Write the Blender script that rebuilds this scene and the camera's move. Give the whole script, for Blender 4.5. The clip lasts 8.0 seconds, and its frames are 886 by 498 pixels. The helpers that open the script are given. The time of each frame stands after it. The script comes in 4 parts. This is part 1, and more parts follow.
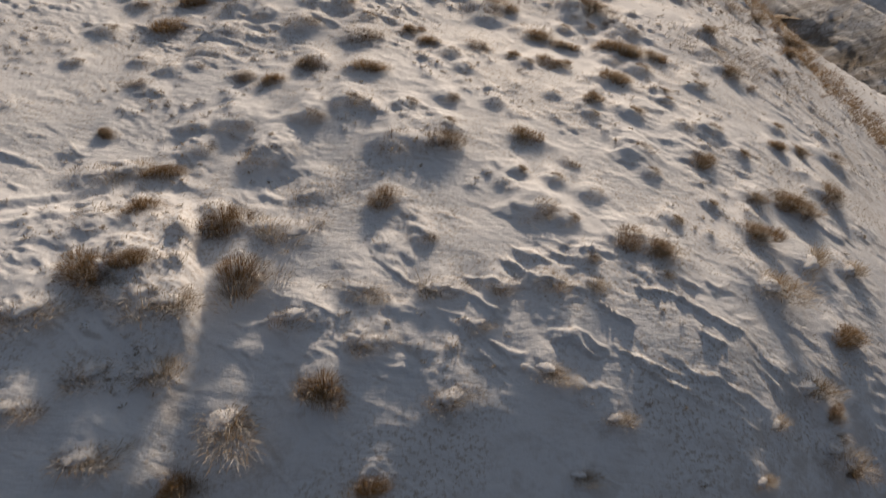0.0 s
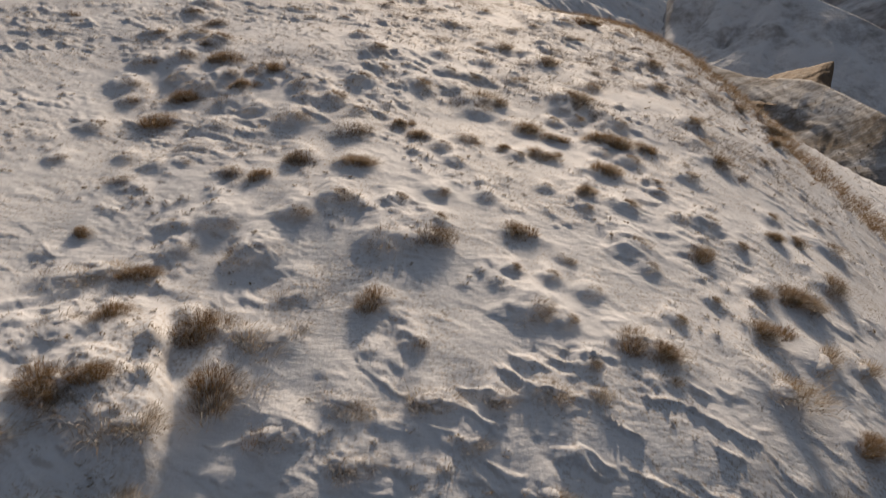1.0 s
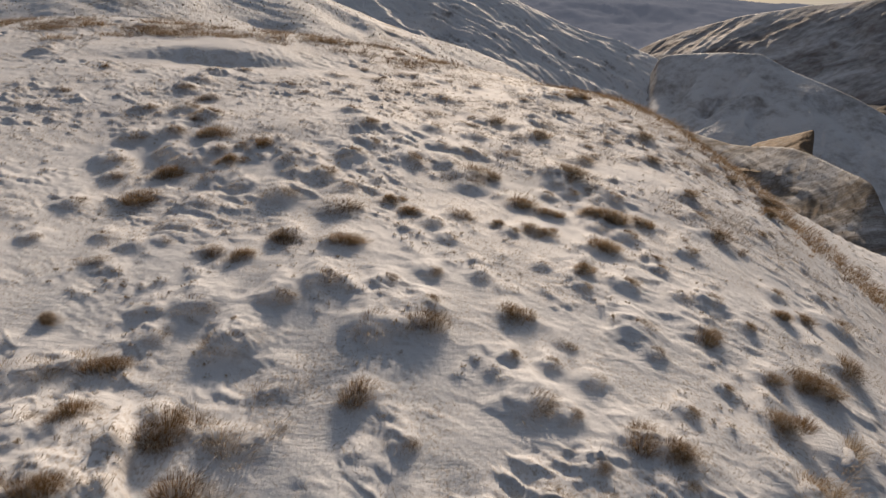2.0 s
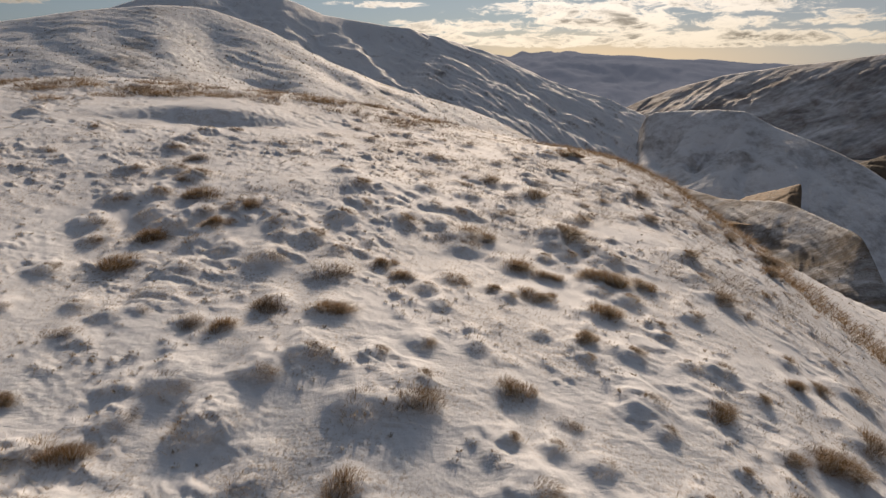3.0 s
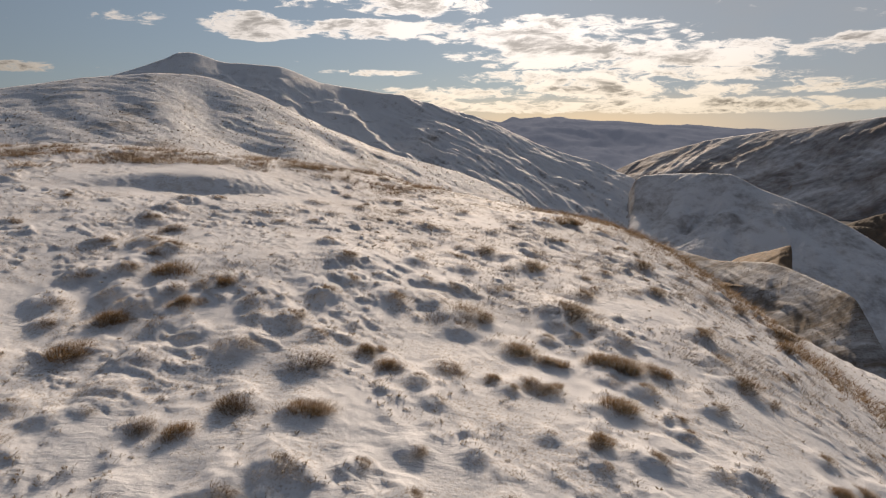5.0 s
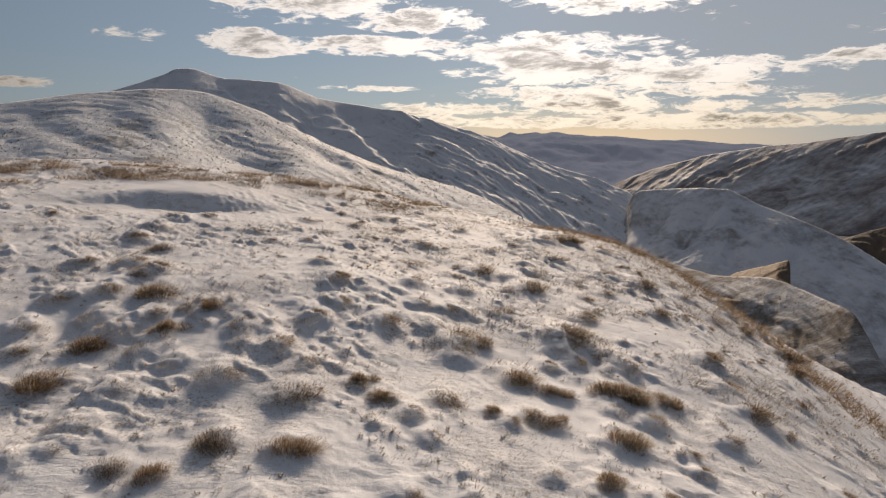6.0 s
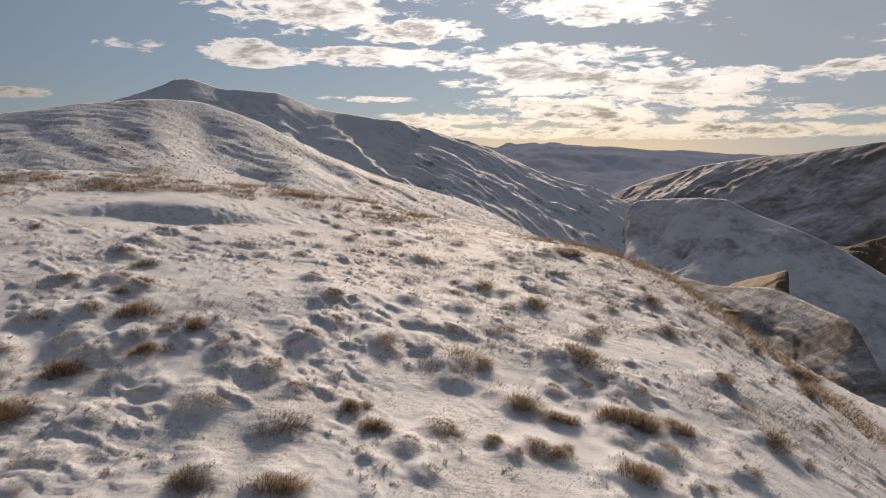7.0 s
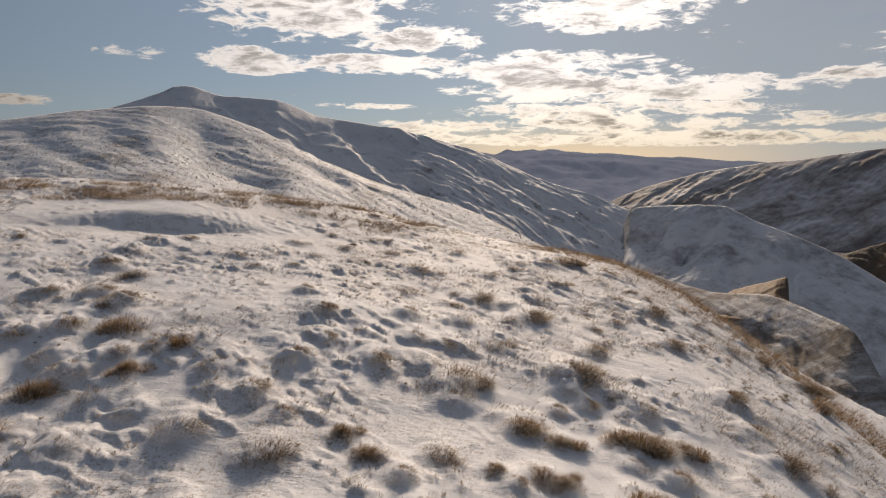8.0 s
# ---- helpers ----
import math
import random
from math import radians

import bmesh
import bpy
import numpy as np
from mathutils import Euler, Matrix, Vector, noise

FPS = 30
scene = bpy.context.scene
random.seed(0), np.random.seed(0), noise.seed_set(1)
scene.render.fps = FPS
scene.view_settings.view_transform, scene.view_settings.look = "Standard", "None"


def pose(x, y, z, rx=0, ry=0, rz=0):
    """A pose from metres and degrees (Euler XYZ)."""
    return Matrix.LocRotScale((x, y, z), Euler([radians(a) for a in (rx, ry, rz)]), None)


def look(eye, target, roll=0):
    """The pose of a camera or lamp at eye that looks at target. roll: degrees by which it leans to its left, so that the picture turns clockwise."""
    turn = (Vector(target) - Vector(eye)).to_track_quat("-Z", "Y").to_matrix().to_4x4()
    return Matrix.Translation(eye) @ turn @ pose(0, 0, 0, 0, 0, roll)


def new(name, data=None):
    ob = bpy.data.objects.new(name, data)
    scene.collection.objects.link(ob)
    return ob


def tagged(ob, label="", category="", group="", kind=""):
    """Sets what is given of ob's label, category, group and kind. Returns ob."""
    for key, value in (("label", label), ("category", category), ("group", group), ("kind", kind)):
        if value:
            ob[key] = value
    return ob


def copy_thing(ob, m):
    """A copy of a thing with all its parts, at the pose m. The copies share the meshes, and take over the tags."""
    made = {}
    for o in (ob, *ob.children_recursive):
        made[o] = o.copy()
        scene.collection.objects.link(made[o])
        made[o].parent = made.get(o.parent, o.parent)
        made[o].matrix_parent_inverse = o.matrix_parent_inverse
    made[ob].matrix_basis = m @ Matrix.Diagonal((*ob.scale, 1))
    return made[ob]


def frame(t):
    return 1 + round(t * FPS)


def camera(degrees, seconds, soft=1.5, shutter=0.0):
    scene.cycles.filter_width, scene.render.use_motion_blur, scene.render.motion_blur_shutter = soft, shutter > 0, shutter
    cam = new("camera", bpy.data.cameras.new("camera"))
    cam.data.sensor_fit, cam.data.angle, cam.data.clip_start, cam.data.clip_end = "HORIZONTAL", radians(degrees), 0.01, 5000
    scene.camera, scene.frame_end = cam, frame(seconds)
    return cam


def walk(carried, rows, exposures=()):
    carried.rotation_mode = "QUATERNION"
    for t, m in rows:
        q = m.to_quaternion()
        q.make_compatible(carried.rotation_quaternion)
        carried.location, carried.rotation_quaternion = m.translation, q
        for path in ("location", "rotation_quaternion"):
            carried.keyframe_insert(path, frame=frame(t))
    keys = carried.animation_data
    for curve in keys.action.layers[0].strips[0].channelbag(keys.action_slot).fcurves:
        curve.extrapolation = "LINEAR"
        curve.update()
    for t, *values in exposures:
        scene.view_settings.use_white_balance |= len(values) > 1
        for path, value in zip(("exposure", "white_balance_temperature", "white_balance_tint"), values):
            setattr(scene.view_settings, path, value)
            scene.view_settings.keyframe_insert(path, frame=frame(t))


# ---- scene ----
cam = camera(72.0, 8.0, soft=1.15, shutter=0.5)
METRES, EYE, TILT, LEAN, TURN = 7.0, 6.0, -35.7, 0.0, 0.0
ROWS = [
    (0.0, 0.0, 0.0, 0.0, 0.0, 0.0, -0.0),
    (0.5, 0.0017, 0.0469, 0.0347, -0.36, 3.82, 0.23),
    (1.0, 0.0037, 0.0933, 0.0705, -0.7, 7.44, 0.49),
    (1.5, 0.006, 0.1411, 0.1069, -1.01, 10.71, 0.69),
    (2.0, 0.0082, 0.1901, 0.1442, -1.31, 13.54, 0.88),
    (3.5, 0.0163, 0.3361, 0.2576, -1.98, 20.53, 1.42),
    (4.0, 0.0193, 0.3859, 0.2969, -2.13, 22.02, 1.51),
    (4.5, 0.022, 0.4355, 0.3367, -2.25, 23.28, 1.59),
    (6.0, 0.0348, 0.5887, 0.4545, -2.53, 25.67, 1.76),
    (6.5, 0.0402, 0.6385, 0.4931, -2.59, 26.15, 1.81),
    (7.0, 0.0453, 0.6889, 0.5318, -2.66, 26.6, 1.85),
    (7.5, 0.0496, 0.7404, 0.5707, -2.7, 26.96, 1.89),
    (8.0, 0.0541, 0.7912, 0.6088, -2.74, 27.22, 1.91),
]
EXPOSURES = [(0.0, 0.0, 6600, 14.5), (3.5, 0.06, 6600, 15.5), (8.0, 0.07, 6500, 16)]
walk(cam, [(t, pose(0, 0, EYE, TILT, LEAN, TURN) @ pose(METRES * x, METRES * y, METRES * z, 90 + pitch, roll, yaw)) for t, x, y, z, yaw, pitch, roll in ROWS], EXPOSURES)

# ---- sun and sky ----
SUN_AZ, SUN_EL = 12.0, 23.0
SUN_POWER, SKY_POWER = 4.4, 0.05


class Nodes:
    """Short hand for building a node tree."""

    def __init__(self, tree):
        self.tree = tree
        tree.nodes.clear()

    def add(self, kind, inputs=(), **settings):
        n = self.tree.nodes.new(kind)
        for key, value in settings.items():
            setattr(n, key, value)
        for slot, value in (inputs.items() if hasattr(inputs, "items") else enumerate(inputs)):
            if value is None:
                continue
            if hasattr(value, "is_output"):
                self.tree.links.new(value, n.inputs[slot])
            else:
                n.inputs[slot].default_value = value
        return n

    def math(self, op, a, b=None, c=None, clamp=False):
        return self.add("ShaderNodeMath", (a, b, c), operation=op, use_clamp=clamp).outputs[0]

    def step(self, value, low, high, to_low=0.0, to_high=1.0):
        return self.add("ShaderNodeMapRange", (value, low, high, to_low, to_high), interpolation_type="SMOOTHSTEP").outputs[0]

    def mix(self, fac, a, b, blend="MIX"):
        return self.add("ShaderNodeMix", {0: fac, 6: a, 7: b}, data_type="RGBA", blend_type=blend).outputs[2]

    def noise(self, vector, scale, detail=3.0, rough=0.5, distortion=0.0):
        return self.add("ShaderNodeTexNoise", {"Vector": vector, "Scale": scale, "Detail": detail, "Roughness": rough, "Distortion": distortion}).outputs[0]


def make_world():
    world = bpy.data.worlds.new("sky")
    scene.world = world
    world.use_nodes = True
    g = Nodes(world.node_tree)
    sky = g.add("ShaderNodeTexSky", sky_type="NISHITA", sun_disc=False, sun_elevation=radians(SUN_EL), sun_rotation=radians(SUN_AZ), altitude=900.0, air_density=1.0, dust_density=0.15, ozone_density=1.2)
    blue = g.mix(1.0, sky.outputs[0], (SKY_POWER, SKY_POWER, SKY_POWER, 1), "MULTIPLY")
    blue = g.mix(0.68, blue, (0.19, 0.24, 0.278, 1))
    way = g.add("ShaderNodeTexCoord").outputs["Generated"]
    sep = g.add("ShaderNodeSeparateXYZ", (way,))
    az = g.math("MULTIPLY", g.math("ARCTAN2", sep.outputs[0], sep.outputs[1]), 57.2958)
    el = g.math("MULTIPLY", g.math("ARCSINE", sep.outputs[2]), 57.2958)
    flat = g.add("ShaderNodeCombineXYZ", (g.math("MULTIPLY", az, 0.1), g.math("MULTIPLY", el, 0.34), 0.0)).outputs[0]
    wide = g.noise(flat, 1.3, 5.0, 0.55, 0.5)
    fine = g.noise(flat, 4.5, 9.0, 0.66, 0.6)
    rough = g.math("ADD", g.math("MULTIPLY", wide, 0.5), g.math("MULTIPLY", fine, 0.5))
    # banks of cloud: azimuth, elevation, half width, half height, strength
    banks = [(-8, 12.8, 12, 3.2, 1.0), (1, 10.6, 7, 1.5, 1.0), (-13, 8.4, 6, 1.3, 1.0), (-2, 8.4, 10, 1.0, 0.95), (18, 12.8, 11, 2.2, 1.0), (13, 8.0, 14, 1.7, 1.0),
             (16, 6.2, 14, 1.5, 1.0), (28, 5.9, 9, 1.2, 1.0), (38, 6.6, 4.5, 0.7, 0.85), (-23, 8.5, 4, 0.7, 0.5), (18, 4.2, 18, 0.9, 0.85), (14, 3.0, 22, 0.8, 0.8),
             (-4, 4.7, 6, 0.35, 0.55), (20, 1.8, 30, 0.8, 0.9), (3, 2.7, 8, 0.6, 0.9), (36, 3.2, 9, 0.7, 0.7), (-29, 4.4, 6, 0.5, 0.4), (60, 9, 25, 6, 0.6)]
    cover = None
    for a, e, w, h, s in banks:
        u = g.math("DIVIDE", g.math("SUBTRACT", az, a), w)
        v = g.math("DIVIDE", g.math("SUBTRACT", el, e), h)
        m = g.math("MULTIPLY", g.math("SUBTRACT", 1.0, g.math("ADD", g.math("MULTIPLY", u, u), g.math("MULTIPLY", v, v)), clamp=True), s)
        m = g.math("POWER", m, 0.5)
        cover = m if cover is None else g.math("MAXIMUM", cover, m)
    # broken cloud over the rest of the sky
    cover = g.math("MAXIMUM", cover, g.math("MULTIPLY", g.math("MAXIMUM", g.step(el, 14.0, 30.0), g.step(g.math("ABSOLUTE", az), 45.0, 70.0)), 0.48))
    field = g.math("ADD", g.math("MULTIPLY", cover, 0.46), g.math("MULTIPLY", g.math("SUBTRACT", rough, 0.5), 1.9))
    density = g.step(field, 0.20, 0.36)
    thick = g.step(field, 0.30, 0.52)
    # distance from the sun, in degrees
    du = g.math("SUBTRACT", az, SUN_AZ)
    dv = g.math("SUBTRACT", el, SUN_EL)
    gap = g.math("SQRT", g.math("ADD", g.math("MULTIPLY", du, du), g.math("MULTIPLY", dv, dv)))
    near = g.step(gap, 0.0, 72.0, 1.0, 0.0)
    low = g.step(el, 0.0, 8.0, 1.0, 0.0)
    white = g.mix(low, (1.0, 0.95, 0.86, 1), (1.0, 0.88, 0.66, 1))
    shade = g.math("MULTIPLY", thick, g.step(g.noise(flat, 2.0, 9.0, 0.66, 0.5), 0.42, 0.60))
    lit = g.math("ADD", 0.14, g.math("MULTIPLY", near, 1.08))
    lit = g.math("MULTIPLY", lit, g.math("SUBTRACT", 1.0, g.math("MULTIPLY", shade, g.math("ADD", 0.58, g.math("MULTIPLY", low, 0.12)))))
    bright = g.mix(1.0, white, g.add("ShaderNodeCombineColor", (lit, lit, lit)).outputs[0], "MULTIPLY")
    dim = g.math("ADD", 0.49, g.math("MULTIPLY", g.step(gap, 25.0, 90.0, 1.0, 0.0), 0.67))
    away = g.step(gap, 35.0, 110.0)
    blue = g.mix(1.0, blue, g.add("ShaderNodeCombineColor", (g.math("MULTIPLY", dim, g.step(away, 0.0, 1.0, 1.0, 0.94)), dim, g.math("MULTIPLY", dim, g.step(away, 0.0, 1.0, 1.0, 1.16)))).outputs[0], "MULTIPLY")
    glow = g.math("MULTIPLY", g.math("POWER", near, 6.0), 0.12)
    hazy = g.mix(1.0, blue, g.mix(1.0, (1.0, 0.86, 0.66, 1), g.add("ShaderNodeCombineColor", (glow, glow, glow)).outputs[0], "MULTIPLY"), "ADD")
    # thin high veil towards the sunny side
    vu, vv = g.math("DIVIDE", g.math("SUBTRACT", az, 34.0), 26.0), g.math("DIVIDE", g.math("SUBTRACT", el, 8.0), 14.0)
    veil = g.math("SUBTRACT", 1.0, g.math("ADD", g.math("MULTIPLY", vu, vu), g.math("MULTIPLY", vv, vv)), clamp=True)
    hazy = g.mix(g.math("MULTIPLY", veil, g.math("ADD", 0.3, g.math("MULTIPLY", wide, 0.6))), hazy, (0.34, 0.36, 0.37, 1))
    # low sunlit haze over the valley
    warm = g.math("MULTIPLY", g.step(g.math("ABSOLUTE", g.math("SUBTRACT", az, 16.0)), 0.0, 26.0, 0.75, 0.0), g.step(el, 0.3, 3.6, 1.0, 0.0))
    hazy = g.mix(warm, hazy, (0.86, 0.66, 0.40, 1))
    both = g.mix(density, hazy, bright)
    back = g.add("ShaderNodeBackground", {"Color": both, "Strength": 1.0})
    g.add("ShaderNodeOutputWorld", {0: back.outputs[0]})


make_world()
sun_way = Vector((math.sin(radians(SUN_AZ)) * math.cos(radians(SUN_EL)), math.cos(radians(SUN_AZ)) * math.cos(radians(SUN_EL)), math.sin(radians(SUN_EL))))
sun = new("sun", bpy.data.lights.new("sun", "SUN"))
sun.data.energy, sun.data.angle, sun.data.color = SUN_POWER, radians(2.5), (1.0, 0.81, 0.59)
sun.matrix_world = look(sun_way * 60, (0, 0, 0))


# ---- materials ----
def material(name, roughness=0.6, specular=0.3):
    m = bpy.data.materials.new(name)
    m.use_nodes = True
    g = Nodes(m.node_tree)
    shader = g.add("ShaderNodeBsdfPrincipled", {"Roughness": roughness, "Specular IOR Level": specular})
    g.add("ShaderNodeOutputMaterial", {0: shader.outputs[0]})
    return m, g, shader


def link(g, a, b):
    g.tree.links.new(a, b)


def bump(g, shader, height, strength, distance):
    n = g.add("ShaderNodeBump", {"Strength": strength, "Distance": distance, "Height": height})
    link(g, n.outputs[0], shader.inputs["Normal"])


SNOW = (0.80, 0.82, 0.86, 1)


def snow_material():
    """Wind-packed snow with a dusting of dead grass showing through."""
    m, g, s = material("packed_snow", 0.74, 0.10)
    at = g.add("ShaderNodeNewGeometry").outputs["Position"]
    patches = g.noise(at, 0.35, 4.0, 0.6, 0.3)
    specks = g.noise(at, 13.0, 5.0, 0.72)
    straw = g.math("MULTIPLY", g.step(patches, 0.42, 0.62), g.step(specks, 0.48, 0.64))
    up = g.add("ShaderNodeSeparateXYZ", (g.add("ShaderNodeNewGeometry").outputs["True Normal"],)).outputs[2]
    thin = g.math("MULTIPLY", g.step(up, 0.93, 0.80), g.step(g.noise(at, 2.2, 5.0, 0.65, 0.4), 0.42, 0.62))
    straw = g.math("MAXIMUM", straw, g.math("MULTIPLY", thin, 0.5))
    grain = g.noise(at, 40.0, 4.0, 0.6)
    colour = g.mix(g.math("MULTIPLY", grain, 0.35), SNOW, (0.70, 0.72, 0.77, 1))
    # bare valley land below the snow, dark blue haze put into its colour
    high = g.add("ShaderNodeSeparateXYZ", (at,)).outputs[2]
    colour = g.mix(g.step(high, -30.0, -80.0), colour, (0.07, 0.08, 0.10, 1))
    link(g, g.mix(g.math("MULTIPLY", straw, 0.68), colour, (0.30, 0.23, 0.16, 1)), s.inputs["Base Color"])
    streak = g.add("ShaderNodeMapping", {"Vector": at, "Rotation": (0, 0, radians(21.7)), "Scale": (1.3, 6.0, 1.0)}).outputs[0]
    ripples = g.math("MULTIPLY", g.noise(streak, 1.6, 5.0, 0.6, 0.6), g.step(g.noise(at, 0.5, 3.0), 0.30, 0.58))
    fine = g.math("ADD", g.math("MULTIPLY", g.noise(at, 14.0, 6.0, 0.65), 0.65), g.math("MULTIPLY", grain, 0.15))
    bump(g, s, g.math("ADD", fine, g.math("MULTIPLY", ripples, 1.2)), 0.45, 0.05)
    return m


def hillside_material(name, snow_low, snow_high, grass, rock, size=1.0, dots=0.0, grain=None, relief=0.7):
    """Snow over tussock and rock: bare where it is steep, patchy or low."""
    m, g, s = material(name, 0.75, 0.15)
    geo = g.add("ShaderNodeNewGeometry")
    at = geo.outputs["Position"]
    up = g.add("ShaderNodeSeparateXYZ", (geo.outputs["Normal"],)).outputs[2]
    place = at
    if grain:
        at = g.add("ShaderNodeMapping", {"Vector": at, "Rotation": (0, 0, radians(grain)), "Scale": (0.22, 1.0, 0.8)}).outputs[0]
    broad = g.noise(at, 0.012 / size, 7.0, 0.62, 0.4)
    small = g.noise(at, 0.09 / size, 6.0, 0.7)
    field = g.math("ADD", g.math("ADD", g.math("MULTIPLY", broad, 0.9), g.math("MULTIPLY", small, 0.5)), g.math("MULTIPLY", up, 0.35))
    snow = g.step(field, snow_low, snow_high)
    if dots:
        cells = g.add("ShaderNodeTexVoronoi", {"Vector": place, "Scale": dots}).outputs["Distance"]
        snow = g.math("MULTIPLY", snow, g.math("SUBTRACT", 1.0, g.math("MULTIPLY", g.step(cells, 0.34, 0.16), g.step(small, 0.42, 0.62))))
    bare = g.mix(g.step(g.noise(at, 0.03 / size, 5.0, 0.6), 0.4, 0.6), grass, rock)
    link(g, g.mix(snow, bare, SNOW), s.inputs["Base Color"])
    bump(g, s, g.math("ADD", small, g.math("MULTIPLY", g.noise(at, 0.4 / size, 5.0, 0.6), 0.4)), relief, 3.5 * size)
    return m


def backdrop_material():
    """The farthest range: haze painted in, as a blue-grey base colour and a faint glow."""
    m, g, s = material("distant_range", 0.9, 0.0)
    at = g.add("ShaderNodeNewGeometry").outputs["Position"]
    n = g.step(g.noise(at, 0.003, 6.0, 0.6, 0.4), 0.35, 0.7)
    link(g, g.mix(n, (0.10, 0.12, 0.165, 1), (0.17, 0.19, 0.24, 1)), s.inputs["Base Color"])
    # weak blue emission stands in for the lit air before the range
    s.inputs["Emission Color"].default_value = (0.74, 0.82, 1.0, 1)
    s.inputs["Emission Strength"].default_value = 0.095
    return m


def blade_material(name, root, tip, frost):
    """Dead tussock leaves, a little translucent, some rimed with snow."""
    m, g, s = material(name, 0.6, 0.2)
    rnd = g.add("ShaderNodeNewGeometry").outputs["Random Per Island"]
    own = g.add("ShaderNodeObjectInfo").outputs["Random"]
    colour = g.mix(rnd, root, tip)
    colour = g.mix(g.math("MULTIPLY", own, 0.35), colour, (0.10, 0.06, 0.03, 1))
    rime = g.math("GREATER_THAN", g.math("FRACT", g.math("MULTIPLY", rnd, 17.3)), 1.0 - frost)
    colour = g.mix(rime, colour, (0.72, 0.70, 0.68, 1))
    link(g, colour, s.inputs["Base Color"])
    leaf = g.add("ShaderNodeBsdfTranslucent", {"Color": colour})
    both = g.add("ShaderNodeMixShader", (0.34, s.outputs[0], leaf.outputs[0]))
    out = [n for n in g.tree.nodes if n.type == "OUTPUT_MATERIAL"][0]
    link(g, both.outputs[0], out.inputs[0])
    return m


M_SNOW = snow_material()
M_GOLD = blade_material("golden_tussock_blades", (0.13, 0.08, 0.04, 1), (0.42, 0.285, 0.15, 1), 0.12)
M_BROWN = blade_material("brown_tussock_blades", (0.12, 0.085, 0.055, 1), (0.30, 0.22, 0.14, 1), 0.18)
M_FROST = blade_material("frosted_tussock_blades", (0.34, 0.25, 0.15, 1), (0.58, 0.48, 0.36, 1), 0.5)
M_TUFT = blade_material("stray_grass", (0.20, 0.15, 0.09, 1), (0.42, 0.33, 0.22, 1), 0.3)
M_HILL = hillside_material("snowy_hillside", 0.70, 1.04, (0.26, 0.205, 0.15, 1), (0.20, 0.18, 0.165, 1), 0.3, 0.36)
M_PEAK = hillside_material("snowy_mountainside", 0.64, 0.98, (0.27, 0.23, 0.20, 1), (0.21, 0.20, 0.20, 1), 0.35, relief=0.7)
M_SPUR = hillside_material("snowy_spur", 0.71, 1.09, (0.22, 0.20, 0.19, 1), (0.19, 0.185, 0.19, 1), 0.9)
M_SHOULDER = hillside_material("grassy_shoulder", 0.84, 1.34, (0.19, 0.15, 0.11, 1), (0.15, 0.135, 0.125, 1), 0.14, 0.6, 70)
M_KNOB = hillside_material("grassy_knob", 1.1, 1.5, (0.19, 0.13, 0.08, 1), (0.14, 0.105, 0.075, 1), 0.1, 0.7)
M_RIGHT = hillside_material("patchy_range", 0.80, 1.30, (0.22, 0.185, 0.17, 1), (0.18, 0.175, 0.185, 1), 1.0, 0.0, 60)
M_DARK = hillside_material("bare_hillside", 1.15, 1.6, (0.12, 0.085, 0.06, 1), (0.08, 0.07, 0.06, 1), 1.4)
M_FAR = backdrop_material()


# ---- noise for the land ----
def lattice(ix, iy, seed):
    h = (ix.astype(np.int64) * 374761393 + iy.astype(np.int64) * 668265263 + seed * 982451653) & 0x7FFFFFFF
    h = ((h ^ (h >> 13)) * 1274126177) & 0x7FFFFFFF
    return ((h ^ (h >> 16)) & 0xFFFF) / 65536.0 * 2 * np.pi


def perlin(x, y, seed=0):
    ix, iy = np.floor(x), np.floor(y)
    fx, fy = x - ix, y - iy
    u, v = fx * fx * fx * (fx * (fx * 6 - 15) + 10), fy * fy * fy * (fy * (fy * 6 - 15) + 10)

    def corner(a, b):
        ang = lattice(ix + a, iy + b, seed)
        return np.cos(ang) * (fx - a) + np.sin(ang) * (fy - b)

    low = corner(0, 0) * (1 - u) + corner(1, 0) * u
    high = corner(0, 1) * (1 - u) + corner(1, 1) * u
    return (low * (1 - v) + high * v) * 1.5


def fbm(x, y, octaves, seed=0, gain=0.5):
    total, amp = 0.0, 1.0
    for k in range(octaves):
        total = total + amp * perlin(x * 2**k, y * 2**k, seed + 7 * k)
        amp *= gain
    return total


def ridged(x, y, octaves, seed=0, gain=0.5):
    total, amp = 0.0, 1.0
    for k in range(octaves):
        total = total + amp * (1 - 2 * np.abs(perlin(x * 2**k, y * 2**k, seed + 5 * k)))
        amp *= gain
    return total


def soft(v):
    return np.logaddexp(0, v)


def smooth(v):
    v = np.clip(v, 0, 1)
    return v * v * (3 - 2 * v)


# ---- the tussocks' places: x, y and width in metres ----
GOLDEN_A = [
    (-4.1, 5.4, 0.75), (-1.1, 5.4, 0.62), (7.5, 6.7, 0.35), (-2.1, 6.8, 0.88), (7.3, 7.5, 0.49), (-5.6, 8.6, 0.75), (-6.2, 8.7, 1.14), (-3.7, 8.8, 1.20),
    (8.3, 9.3, 0.76), (4.3, 10.1, 0.76), (-4.4, 10.2, 1.11), (-6.1, 10.2, 0.83), (3.7, 10.3, 0.84), (-1.3, 11.0, 0.89), (7.0, 11.5, 0.97), (-6.1, 11.7, 0.85),
    (-7.9, 13.2, 0.49), (8.5, 13.4, 1.16), (1.9, 13.7, 0.78), (6.5, 14.0, 0.88), (-4.5, 15.6, 0.70), (4.0, 15.9, 0.67), (9.6, 16.1, 0.62),
]
